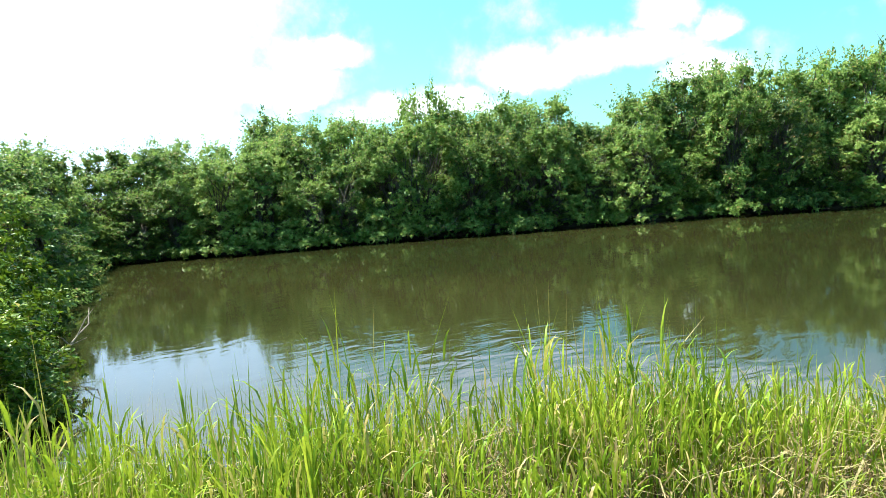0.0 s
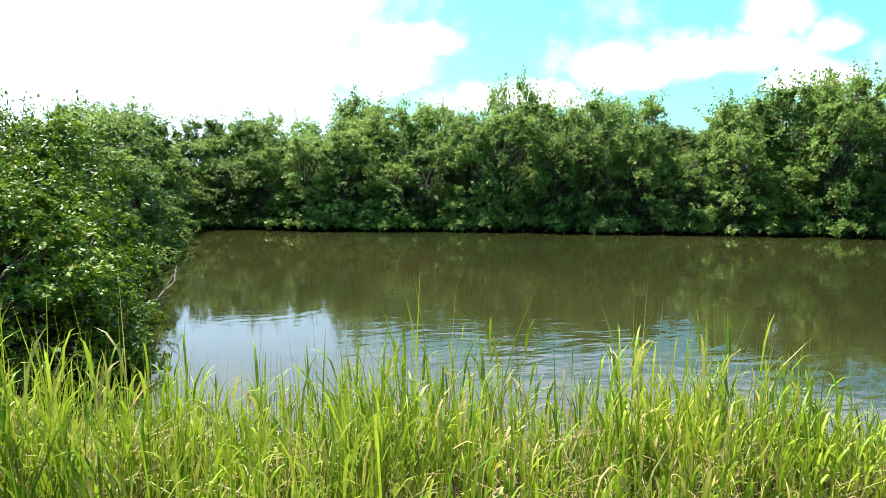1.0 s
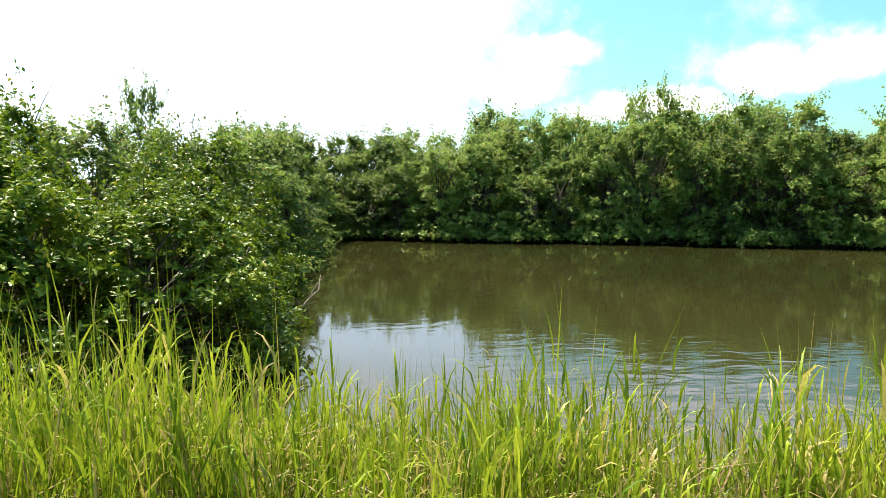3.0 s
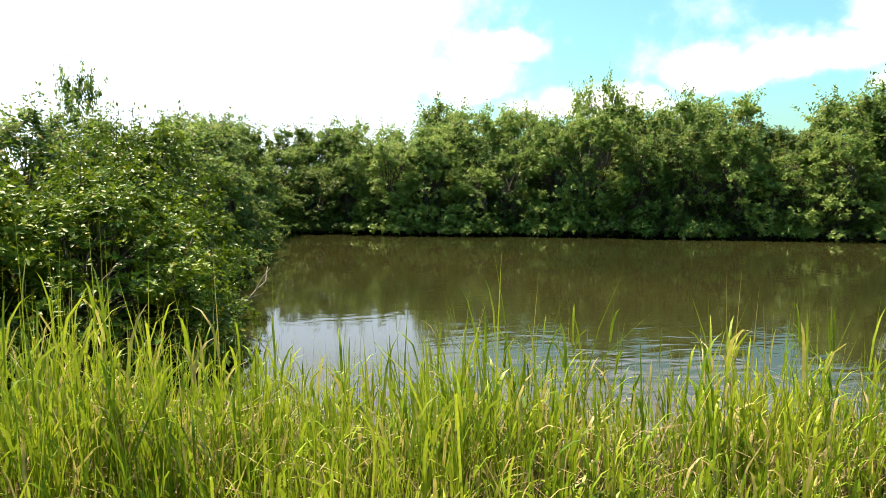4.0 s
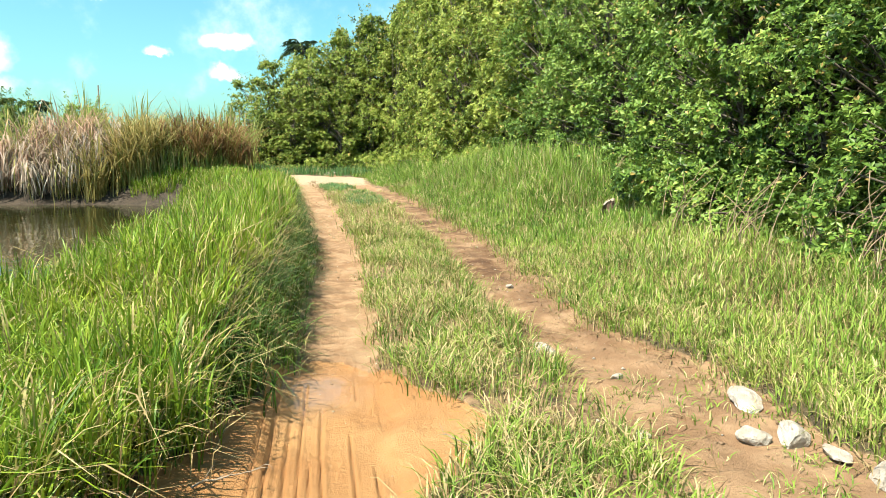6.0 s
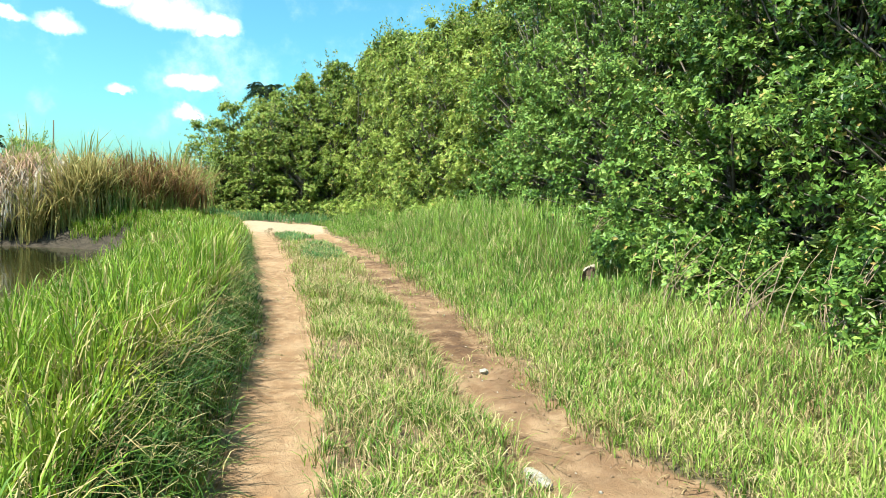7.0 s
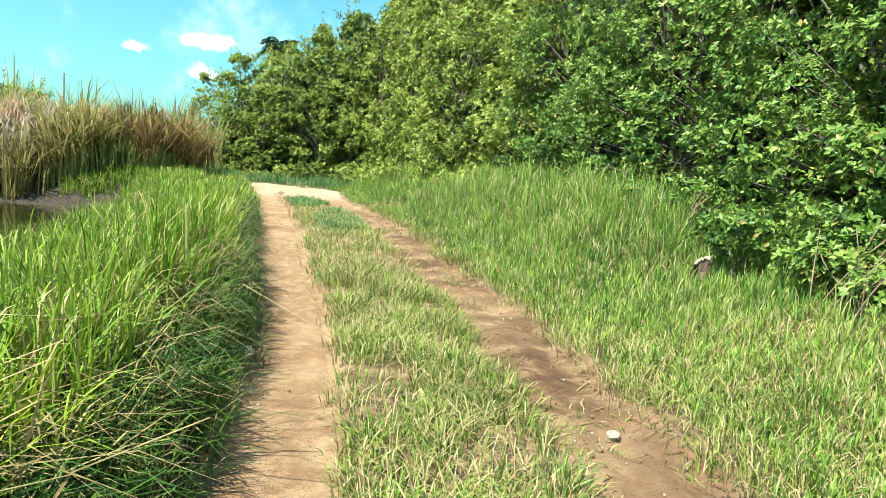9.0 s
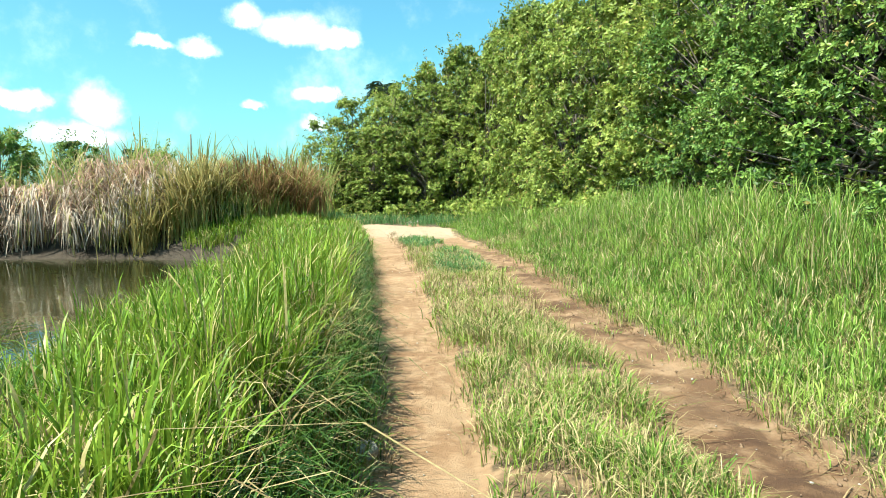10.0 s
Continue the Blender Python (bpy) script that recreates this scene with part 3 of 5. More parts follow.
# ---- trees ----
def crown_tree(name, seed, tall, wide, clumps, per_clump, leaf, mat, label, category, skirt=0.03, clump_size=0.62, twiggy=0, shoots=14, taper=1.6):
    """A many-stemmed mangrove: tapered stems and limbs that end in clumps of pointed leaves, from the foot to an uneven top."""
    rng = np.random.default_rng(seed)
    root = tagged(new(name), label, category)
    centres, sizes = [], []
    while len(centres) < clumps:
        u = rng.uniform(-1, 1, 3)
        h = rng.uniform(skirt, 1.0) ** 0.9
        spread = wide * (0.88 + 0.18 * math.sin(3 * h + seed)) * (1 - max(0, h - 0.5) ** 1.6 * taper)
        a = rng.uniform(0, 2 * math.pi)
        if len(centres) < clumps * 0.16:
            h, spread = rng.uniform(0.04, 0.13), wide * 1.08
        r = spread * (0.35 + 0.65 * rng.uniform() ** 0.4) * (1.12 if h < 0.4 else 1.0)
        size = clump_size * rng.choice((0.6, 0.8, 1.0, 1.0, 1.35, 1.6)) * rng.uniform(0.85, 1.15) * (1.0 - 0.35 * max(0, h - 0.7) / 0.3)
        centres.append((math.cos(a) * r, math.sin(a) * r, max(h * tall - size * 0.4, size * 0.5)))
        sizes.append(size)
    centres, sizes = np.array(centres), np.array(sizes)
    # each clump carries shoots on its upper and outer side, and each shoot ends in a whorl of leaves
    whorl = 7
    tips = per_clump // whorl
    axis = unit(centres * [1, 1, 0] + [0, 0, 0.5])[:, None]
    way = unit(rng.normal(size=(clumps, tips, 3)) + axis * 0.55 + [0, 0, 0.30])
    depth = rng.uniform(0.2, 1.0, (clumps, tips, 1)) ** 0.5 * rng.choice((1.0, 1.0, 1.0, 1.3), (clumps, tips, 1))
    lumps = 1 + 0.22 * np.sin(way[..., :1] * 5 + sizes[:, None, None] * 9) * np.cos(way[..., 1:2] * 6)
    tip = (centres[:, None] + way * sizes[:, None, None] * depth * lumps * [1.0, 1.0, 0.78]).reshape(-1, 3)
    stem = unit(way + axis * 0.3 + [0, 0, 0.45] + rng.normal(0, 0.25, way.shape)).reshape(-1, 3)
    e1 = unit(np.cross(stem, rng.normal(size=stem.shape)))
    e2 = np.cross(stem, e1)
    turn = (np.arange(whorl) * 2.4)[None, :, None] + rng.normal(0, 0.35, (len(tip), whorl, 1))
    ahead = unit(np.cos(turn) * e1[:, None] + np.sin(turn) * e2[:, None] + stem[:, None] * rng.uniform(0.05, 0.95, (len(tip), whorl, 1)))
    normal = unit(stem[:, None] - ahead * np.sum(ahead * stem[:, None], -1, keepdims=True) + rng.normal(0, 0.3, ahead.shape)).reshape(-1, 3)
    pos = (tip[:, None] + stem[:, None] * rng.uniform(-0.7, 0.3, (len(tip), whorl, 1)) * leaf).reshape(-1, 3)
    ahead = ahead.reshape(-1, 3)
    length = leaf * rng.uniform(0.65, 1.3, len(pos))
    # leafy shoots that stand out of the crown
    tips = centres[np.argsort(-centres[:, 2] - rng.uniform(0, tall * 0.35, clumps))[:shoots]]
    rise = unit(rng.normal(0, 0.35, (len(tips), 3)) + unit(tips * [1, 1, 0]) * 0.35 + [0, 0, 1.0]) * rng.uniform(0.5, 1.1, (len(tips), 1))
    along = rng.uniform(0.15, 1.0, (len(tips), 26, 1))
    spray = (tips[:, None] + rise[:, None] * along + rng.normal(0, 0.06, (len(tips), 26, 3))).reshape(-1, 3)
    pos = np.concatenate([pos, spray])
    out = unit(rng.normal(size=spray.shape) + [0, 0, 0.4])
    ahead = np.concatenate([ahead, out])
    normal = np.concatenate([normal, unit(np.cross(out, rng.normal(size=spray.shape)) + [0, 0, 0.4])])
    length = np.concatenate([length, leaf * rng.uniform(0.6, 1.1, len(spray))])
    keep = pos[:, 2] > 0.04
    v, f = leaves(pos[keep], ahead[keep], normal[keep], length[keep], length[keep] * rng.uniform(0.20, 0.30, keep.sum()))
    part("crown", mesh_from("crown", v, f, mat), root)
    paths = []
    stems = 3 + seed % 3
    feet = [Vector((rng.normal(0, wide * 0.16), rng.normal(0, wide * 0.16), -0.15)) for _ in range(stems)]
    heads = [Vector((f0.x * 2.2 + rng.normal(0, 0.3), f0.y * 2.2 + rng.normal(0, 0.3), tall * rng.uniform(0.40, 0.62))) for f0 in feet]
    thick = 0.028 + tall * 0.006
    for foot, head in zip(feet, heads):
        bowed = foot.lerp(head, 0.5) + Vector((rng.normal(0, 0.15), rng.normal(0, 0.15), 0))
        paths.append([(foot, thick * 1.4), (foot.lerp(bowed, 0.5), thick), (bowed, thick * 0.85), (bowed.lerp(head, 0.6), thick * 0.6), (head, thick * 0.35)])
    for c in centres:
        k = int(rng.integers(stems))
        s = float(np.clip(c[2] / tall * 0.9, 0.08, 0.9))
        foot, head = feet[k], heads[k]
        p = foot.lerp(head, s)
        q = Vector(c)
        paths.append([(p, thick * 0.45), (p.lerp(q, 0.5) + Vector((0, 0, 0.12)), thick * 0.28), (q, thick * 0.12)])
    for _ in range(twiggy):
        c = centres[int(rng.integers(clumps))]
        if c[2] > tall * 0.62:
            q = Vector(c) + Vector((rng.normal(0, 0.3), rng.normal(0, 0.3), rng.uniform(0.5, 1.0)))
            paths.append([(Vector(c), 0.012), (Vector(c).lerp(q, 0.6) + Vector((rng.normal(0, 0.08), 0, 0)), 0.008), (q, 0.003)])
    v, f = tubes(paths, 5)
    part("trunk", mesh_from("trunk", v, f, BARK, smooth=True), root, "grey-brown branching stems")
    return root


def tree_at(source, x, y, foot, tall, base_tall, rng, wide=1.0, group=""):
    s = tall / base_tall
    m = pose(x, y, foot, 0, 0, rng.uniform(0, 360)) @ Matrix.Diagonal((wide * (0.55 + 0.45 * s), wide * (0.55 + 0.45 * s), s, 1))
    ob = copy_thing(source, m)
    ob["group"] = group
    return ob


FAR_LABEL = "dense dark-green mangrove with small glossy leaves at the water"
far_kinds = [crown_tree("mangrove_tree", s, 5.0, 1.9, 150, 126, 0.140, LEAF_FAR, FAR_LABEL, "tree", clump_size=0.38, twiggy=26, shoots=30) for s in (1, 2, 3, 4)]
back_kinds = [crown_tree("mangrove_tree", s, 5.0, 1.95, 90, 84, 0.160, LEAF_FAR, FAR_LABEL, "tree", clump_size=0.46, twiggy=40, shoots=36) for s in (5, 6)]
BUSH_LABEL = "low spreading mangrove bush with bright glossy leaves over the water"
bush_kinds = [crown_tree("mangrove_bush", s, 3.0, 1.55, 150, 126, 0.10, LEAF_BUSH, BUSH_LABEL, "bush", clump_size=0.36, twiggy=6, shoots=20) for s in (7, 8)]
for k, ob in enumerate(bush_kinds):
    ob.matrix_basis = pose(-8.0 - 2.8 * k, -8.6, WATER_Z + 0.1)
for k, ob in enumerate(far_kinds + back_kinds):
    ob.matrix_basis = pose(-35 - k * 2.4, 6 + k * 6.0, -0.5)

trng = np.random.default_rng(77)
SHORE = np.array(((-29.2, -2.2), (-28.2, -0.8), (-26.2, 4.4), (-24.9, 9.2), (-22.4, 15.6), (-19.6, 21.8), (-16.4, 28.0)))


def along_shore(d):
    """The place and the way inland at d metres along the far shore."""
    seg = np.diff(SHORE, axis=0)
    lens = np.hypot(*seg.T)
    k = int(min(np.searchsorted(np.cumsum(lens), d), len(lens) - 1))
    s = (d - np.cumsum(lens)[k] + lens[k]) / lens[k]
    t = seg[k] / lens[k]
    return SHORE[k] + seg[k] * s, np.array((-t[1], t[0]))


# heights of the skyline along the far shore: metres along it, metres above the water
SKYLINE = ((0, 4.4), (3, 4.0), (5, 4.3), (8, 5.4), (10, 5.1), (13, 5.9), (15, 5.3), (17, 5.4), (19.5, 4.6), (22, 5.5), (25, 6.0), (28, 5.9), (31, 6.0), (33, 5.9))
for row, (back, part_tall, gap) in enumerate(((0.5, 0.62, 1.7), (2.6, 0.98, 1.9), (5.2, 1.06, 2.9))):
    d = 0.3 + row * 0.7
    while d < 33.0:
        p, inland = along_shore(d)
        tall = float(np.interp(d, *zip(*SKYLINE))) * part_tall * (trng.uniform(0.7, 1.35) if row == 0 else trng.uniform(0.80, 1.08) if row == 1 else trng.uniform(0.72, 1.10)) * 0.95
        q = p + inland * (back + trng.normal(0, 0.25))
        tree_at((back_kinds if row == 2 else far_kinds)[int(trng.integers(2 if row == 2 else 4))], q[0], q[1], WATER_Z + 0.05, tall, 5.0, trng, 1.0 if row else 0.9, "mangroves round the pond")
        d += gap * trng.uniform(0.85, 1.15)
# left shore, and the clump behind the reeds
for x, y, tall in ((-9.9, -2.8, 2.0), (-11.5, -3.1, 2.2), (-8.9, -4.2, 2.3), (-7.4, -5.0, 2.5), (-7.4, -6.8, 3.6), (-5.8, -6.9, 3.6), (-10.4, -5.2, 2.5), (-13.2, -3.5, 2.5), (-15.4, -3.6, 2.9), (-14.0, -7.0, 3.5), (-12.0, -6.4, 3.1)):
    tree_at(bush_kinds[int(trng.integers(2))], x, y, WATER_Z + 0.05, tall, 3.0, trng, 1.0, "bushes on the near shore")
for x, y, tall in ((-17.8, -3.6, 3.2), (-20.2, -3.5, 3.4), (-22.6, -3.6, 3.6), (-25.0, -3.6, 3.8), (-27.4, -3.4, 4.0), (-29.8, -3.6, 4.1),
                   (-31.0, -1.4, 4.0), (-22.0, -6.8, 3.8), (-18.0, -7.0, 3.6), (-31.5, -6, 4.4), (-18.6, 31.5, 4.9), (-20.5, 34.0, 5.2), (-18.6, 36.5, 4.8), (-16.4, 39.0, 4.4), (-22.0, 38, 5.0), (-14.0, 41.5, 4.4)):
    tree_at(far_kinds[int(trng.integers(4))], x, y, WATER_Z + 0.05, tall, 5.0, trng, 1.0, "mangroves round the pond")

HEDGE_LABEL = "tall dense green tree with glossy oval leaves down to the grass"
hedge_kinds = [crown_tree("hedge_tree", s, 7.0, 2.2, 190, 168, 0.125, LEAF_OLIVE, HEDGE_LABEL, "tree", clump_size=0.46, twiggy=6, taper=1.2) for s in (11, 12)]
close_kinds = [crown_tree("hedge_tree", s, 7.0, 2.2, 300, 238, 0.086, LEAF_NEAR, HEDGE_LABEL, "tree", clump_size=0.36, twiggy=4, taper=0.9) for s in (13, 14, 15)]
for k, ob in enumerate(hedge_kinds + close_kinds):
    ob.matrix_basis = pose(12.5, 4 + k * 8.0, 0.3)


def hedge_line(y):
    """Where the front row of trees stands: set back behind the grass mound, closing in on the track's end."""
    return np.interp(y, (0, 8, 11.5, 14, 20, 27, 34), (6.9, 6.8, 6.8, 7.3, 7.3, 6.4, 5.0))


y = -1.0
while y < 38:
    x = float(hedge_line(y)) + trng.normal(0, 0.25)
    tree_at(close_kinds[int(trng.integers(3))] if y < 22 else hedge_kinds[int(trng.integers(2))], x, y, float(height(x, y)) - 0.02, trng.uniform(6.2, 7.4) + 1.9 * float(step(25, 36, y)), 7.0, trng, 1.0, "trees along the track")
    y += trng.uniform(1.5, 1.9)
y = 2.0
while y < 40:
    x = float(hedge_line(y)) + 2.3 + trng.normal(0, 0.3)
    tree_at(hedge_kinds[int(trng.integers(2))], x, y, float(height(x, y)) - 0.02, trng.uniform(7.9, 9.2) + 0.8 * float(step(25, 36, y)), 7.0, trng, 1.1, "trees along the track")
    y += trng.uniform(2.8, 3.6)
for x, y, tall in ((2.6, 40.3, 8.5), (0.9, 41.0, 8.0), (-1.3, 41.4, 7.3), (-3.2, 42.0, 6.3), (-4.9, 43.0, 5.4), (3.6, 37.8, 7.4), (1.8, 39.6, 6.0), (-0.2, 40.2, 5.4), (-2.2, 40.8, 5.0), (4.4, 39.0, 9.4), (1.6, 44.0, 7.8), (-1.4, 45.0, 6.6), (4.8, 43, 10.0)):
    tree_at(hedge_kinds[int(trng.integers(2))], x, y, 0.2, tall, 7.0, trng, 1.0, "trees along the track")


# a thin taller tree over the left shore, and one over the far shore
tree_at(back_kinds[0], -26.0, -8.0, WATER_Z + 0.05, 5.4, 5.0, trng, 0.45, "mangroves round the pond")
tree_at(back_kinds[1], -27.4, 10.9, WATER_Z + 0.05, 5.7, 5.0, trng, 0.6, "mangroves round the pond")


# ---- grass and reeds ----
def grass_patch(name, label, mat, rng, count, where, tall, width, bend, accept, per_tuft=12, droop=0.25, spread=0.06, stiff=0.5, grow=None, toward=None):
    """Tufts of blades that spread from their foot, over a rectangle of the plan, kept where accept(x, y) says so."""
    k = max(count // per_tuft, 1)
    cx, cy = rng.uniform(where[0], where[1], k), rng.uniform(where[2], where[3], k)
    keep = rng.uniform(0, 1, k) < accept(cx, cy)
    cx, cy = cx[keep], cy[keep]
    k = len(cx)
    size = (0.80 + 0.20 * wobble(cx, cy, 1.9, 11.0)) * rng.uniform(0.82, 1.18, k)
    if grow is not None:
        size = size * grow(cx, cy)
    off = rng.normal(0, spread, (k, per_tuft, 2))
    x, y = (cx[:, None] + off[..., 0]).ravel(), (cy[:, None] + off[..., 1]).ravel()
    heading = (np.arctan2(off[..., 1], off[..., 0]) + rng.normal(0, 0.8, (k, per_tuft)) * stiff * 2).ravel()
    if toward is not None:
        heading = rng.normal(toward, 0.7, len(x))
    h = tall * np.repeat(size, per_tuft) * rng.uniform(0.5, 1.12, k * per_tuft)
    foot = np.stack([x, y, height(x, y) - 0.02], 1)
    v, f = blades(foot, h, width * rng.uniform(0.6, 1.35, len(x)), heading, h * bend * rng.uniform(0.2, 1.7, len(x)), rng, droop * rng.uniform(0, 1.6, len(x)))
    return tagged(new(name, mesh_from(name, v, f, mat, smooth=True)), label, "grass", kind="stuff")


def grass_plants(name, label, mat, rng, tufts, where, tall, accept, culms=4, per_culm=5, long=0.42, width=0.015, spread=0.05, lean=0.12, open_up=0.42, grow=None):
    """Tufts of upright culms; blades stand off each culm one above the other and arch at the tip."""
    cx, cy = rng.uniform(where[0], where[1], tufts), rng.uniform(where[2], where[3], tufts)
    keep = rng.uniform(0, 1, tufts) < accept(cx, cy)
    cx, cy = cx[keep], cy[keep]
    size = (0.84 + 0.20 * wobble(cx, cy, 1.9, 11.0)) * rng.uniform(0.75, 1.2, len(cx))
    if grow is not None:
        size = size * grow(cx, cy)
    k = len(cx) * culms
    x, y = np.repeat(cx, culms) + rng.normal(0, spread, k), np.repeat(cy, culms) + rng.normal(0, spread, k)
    h = tall * np.repeat(size, culms) * rng.uniform(0.6, 1.1, k)
    aim = rng.uniform(0, 2 * math.pi, k)
    tilt = h * lean * rng.uniform(0, 2.0, k)
    foot = np.stack([x, y, height(x, y) - 0.02], 1)
    level = (np.arange(per_culm)[None] + rng.uniform(0.1, 0.9, (k, per_culm))) / per_culm * 0.72
    out = np.stack([np.cos(aim), np.sin(aim), 0 * aim], 1)
    start = foot[:, None] + out[:, None] * (tilt[:, None] * level ** 1.6)[..., None] + np.stack([0 * level, 0 * level, level * h[:, None]], -1)
    heading = aim[:, None] + math.pi * np.arange(per_culm)[None] + rng.normal(0, 0.7, (k, per_culm))
    length = long * np.repeat(size, culms)[:, None] * rng.uniform(0.6, 1.25, (k, per_culm))
    opened = open_up * rng.uniform(0.25, 1.6, (k, per_culm))
    v1, f1 = blades(start.reshape(-1, 3), (length * np.cos(opened)).ravel(), (width * rng.uniform(0.6, 1.3, (k, per_culm))).ravel(), heading.ravel(),
                    (length * np.sin(opened) * 1.15).ravel(), rng, 0.12)
    v2, f2 = blades(foot, h * 0.95, np.full(k, width * 0.42), aim, tilt, rng)
    v, f = np.concatenate([v1, v2]), np.concatenate([f1, f2 + len(v1)])
    return tagged(new(name, mesh_from(name, v, f, mat, smooth=True)), label, "grass", kind="stuff")


def left_bank(x, y):
    shore = shore_distance(x, y)
    left, right, clay, plaza = track_parts(x, y)
    ok = (x - track_shift(y) * step(9, 12, y) + 0.05 * step(8, 11, y) + 0.17 * step(11, 16, y) < -1.06 - 0.10 * wobble(x, y, 1.5, 2.0) - 0.16 * ragged(x, y, 1.6, 6.0) - 0.34 * step(4.4, 5.6, y) * (1 - step(17, 24, y)) - 1.1 * (1 - step(2.0, 3.9, y))) & (shore > 0.15)
    return ok * 1.0 * (1 - np.maximum(np.maximum(left, clay), plaza)) * (0.55 + 0.45 * step(0.0, 1.0, shore))


def front_bank(x, y):
    return left_bank(x, y) * np.clip(0.75 + 0.9 * ragged(x, y, 1.3, 7.0), 0.3, 1)


def middle(x, y):
    left, right, clay, plaza = track_parts(x, y)
    return (1 - np.maximum(np.maximum(left, right), np.maximum(clay, plaza))) ** 2 * (1 - 0.85 * step(22.0, 24.5, y)) * np.clip(0.66 + 1.2 * ragged(x, y, 1.5, 3.0), 0.15, 1)


def right_bank(x, y):
    left, right, clay, plaza = track_parts(x, y)
    return (x - right_shift(y) > 1.38 + 0.42 * (1 - step(5.6, 7.6, y)) + 0.12 * wobble(x, y, 1.3, 8.0)) * (1 - np.maximum(right, plaza)) * step(1.2, 2.2, x - right_shift(y))


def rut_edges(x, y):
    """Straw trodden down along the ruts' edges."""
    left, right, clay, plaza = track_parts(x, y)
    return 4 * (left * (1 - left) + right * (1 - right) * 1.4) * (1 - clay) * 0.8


grng = np.random.default_rng(5)
LG = "tall bright-green grass on the bank between track and pond"
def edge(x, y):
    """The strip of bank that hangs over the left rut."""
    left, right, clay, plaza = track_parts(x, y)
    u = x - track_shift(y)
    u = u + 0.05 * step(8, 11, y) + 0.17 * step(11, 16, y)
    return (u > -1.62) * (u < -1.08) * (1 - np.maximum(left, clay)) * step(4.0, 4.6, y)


def hem(x, y):
    u = x - track_shift(y)
    face = step(6.0, 7.0, y) * (1 - step(14, 18, y))
    return (1 - (0.03 + 0.06 * face) * step(-1.62, -1.42, u) + 0.18 * face * step(-2.6, -2.2, u) * (1 - step(-1.62, -1.42, u))) * (1 - 0.42 * step(18, 31, y)) * (0.62 + 0.38 * step(0.2, 1.3, shore_distance(x, y)))


def verge(x, y):
    return 0.42 + (0.35 + 0.95 * step(12.0, 15.5, y)) * step(1.9, 3.9, x - right_shift(y) * 0.8)


def front_hem(x, y):
    return (0.34 + 0.66 * step(2.5, 4.0, -x)) * (1 - 0.18 * step(0.8, 2.8, y)) * (1.08 - 0.08 * step(-1.8, -0.4, y))


def rut_tufts(x, y):
    left, right, clay, plaza = track_parts(x, y)
    return right * (0.16 + 0.34 * (1 - step(5.5, 7.5, y))) * (ragged(x, y, 1.8, 5.0) > 0.05)


def rut_litter(x, y):
    left, right, clay, plaza = track_parts(x, y)
    return np.maximum(left * 0.35, right) * (1 - clay)


def mud_edge(x, y):
    return (shore_distance(x, y) > 0.35) * (x < -4.2) * np.clip(0.8 + ragged(x, y, 0.9, 2.0), 0, 1)


def end_strip(x, y):
    left, right, clay, plaza = track_parts(x, y)
    return (1 - plaza) * (0.6 + 0.6 * ragged(x, y, 0.8, 3.0))


def carpet(x, y):
    return (np.hypot((x - 0.15) / 0.50, (y - 20.2) / 2.2) < 1 + 0.4 * ragged(x, y, 1.5)) * 1.0 + 0.6 * (np.hypot((x + 0.55) / 0.5, (y - 25.0) / 1.3) < 1 + 0.6 * ragged(x, y, 1.5))


grass_plants("bank_grass", LG, GRASS_SUNNY, grng, 6800, (-6.2, -1.9, -5.5, 3), 1.28, front_bank, 4, 7, 0.25, 0.0105, 0.05, 0.09, 0.36, grow=front_hem)
grass_patch("bank_grass", LG, GRASS_SUNNY, grng, 14000, (-6.2, -1.9, -5.5, 3), 1.26, 0.0075, 0.22, front_bank, 9, 0.12, 0.07, grow=front_hem)
grass_plants("bank_grass", LG, GRASS, grng, 2000, (-5.7, -0.95, 3, 6.5), 0.55, left_bank, 5, 5, 0.32, 0.010, 0.06, 0.2, 0.38, grow=hem)
grass_patch("bank_grass", LG, GRASS, grng, 12000, (-5.7, -0.95, 3, 6.5), 0.66, 0.010, 0.45, left_bank, 12, grow=hem)
grass_plants("bank_grass", LG, GRASS, grng, 3800, (-5.6, -0.95, 6.5, 15), 0.55, left_bank, 5, 5, 0.32, 0.010, 0.06, 0.18, 0.32, grow=hem)
grass_patch("bank_grass", LG, GRASS, grng, 22000, (-5.6, -0.95, 6.5, 15), 0.68, 0.010, 0.45, left_bank, 12, grow=hem)
grass_patch("bank_grass", LG, GRASS, grng, 24000, (-7.8, -0.95, 15, 36), 0.68, 0.018, 0.40, left_bank, 9, grow=hem)
EG = "coarse green grass leaning over the edge of the rut, darkened with the bank's shade"
# blades on the shaded bank face, their shade painted in by the darker green
grass_patch("edge_grass", EG, GRASS_COARSE_SHADE, grng, 34000, (-1.8, -0.9, 4.0, 32), 0.40, 0.009, 0.75, edge, 12, 0.45, 0.05, 0.9)
grass_patch("edge_grass", EG, GRASS_COARSE_SHADE, grng, 12000, (-1.6, -0.9, 4.0, 32), 0.40, 0.009, 0.8, edge, 9, 0.7, 0.05, toward=0.1)
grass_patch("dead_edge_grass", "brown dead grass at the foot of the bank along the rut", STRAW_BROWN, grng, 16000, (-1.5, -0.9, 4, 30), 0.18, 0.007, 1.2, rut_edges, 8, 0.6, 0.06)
grass_patch("bank_grass", LG, GRASS_SUNNY, grng, 9000, (-5.0, -1.2, 2.5, 8), 0.62, 0.010, 0.6, left_bank, 9, 0.3, 0.08, grow=hem)
grass_patch("bent_straw", "long pale stalks bent over the bank grass", STRAW, grng, 2600, (-5.0, -1.3, 1, 12), 0.80, 0.008, 0.9, left_bank, 5, 0.35, 0.12, grow=hem)
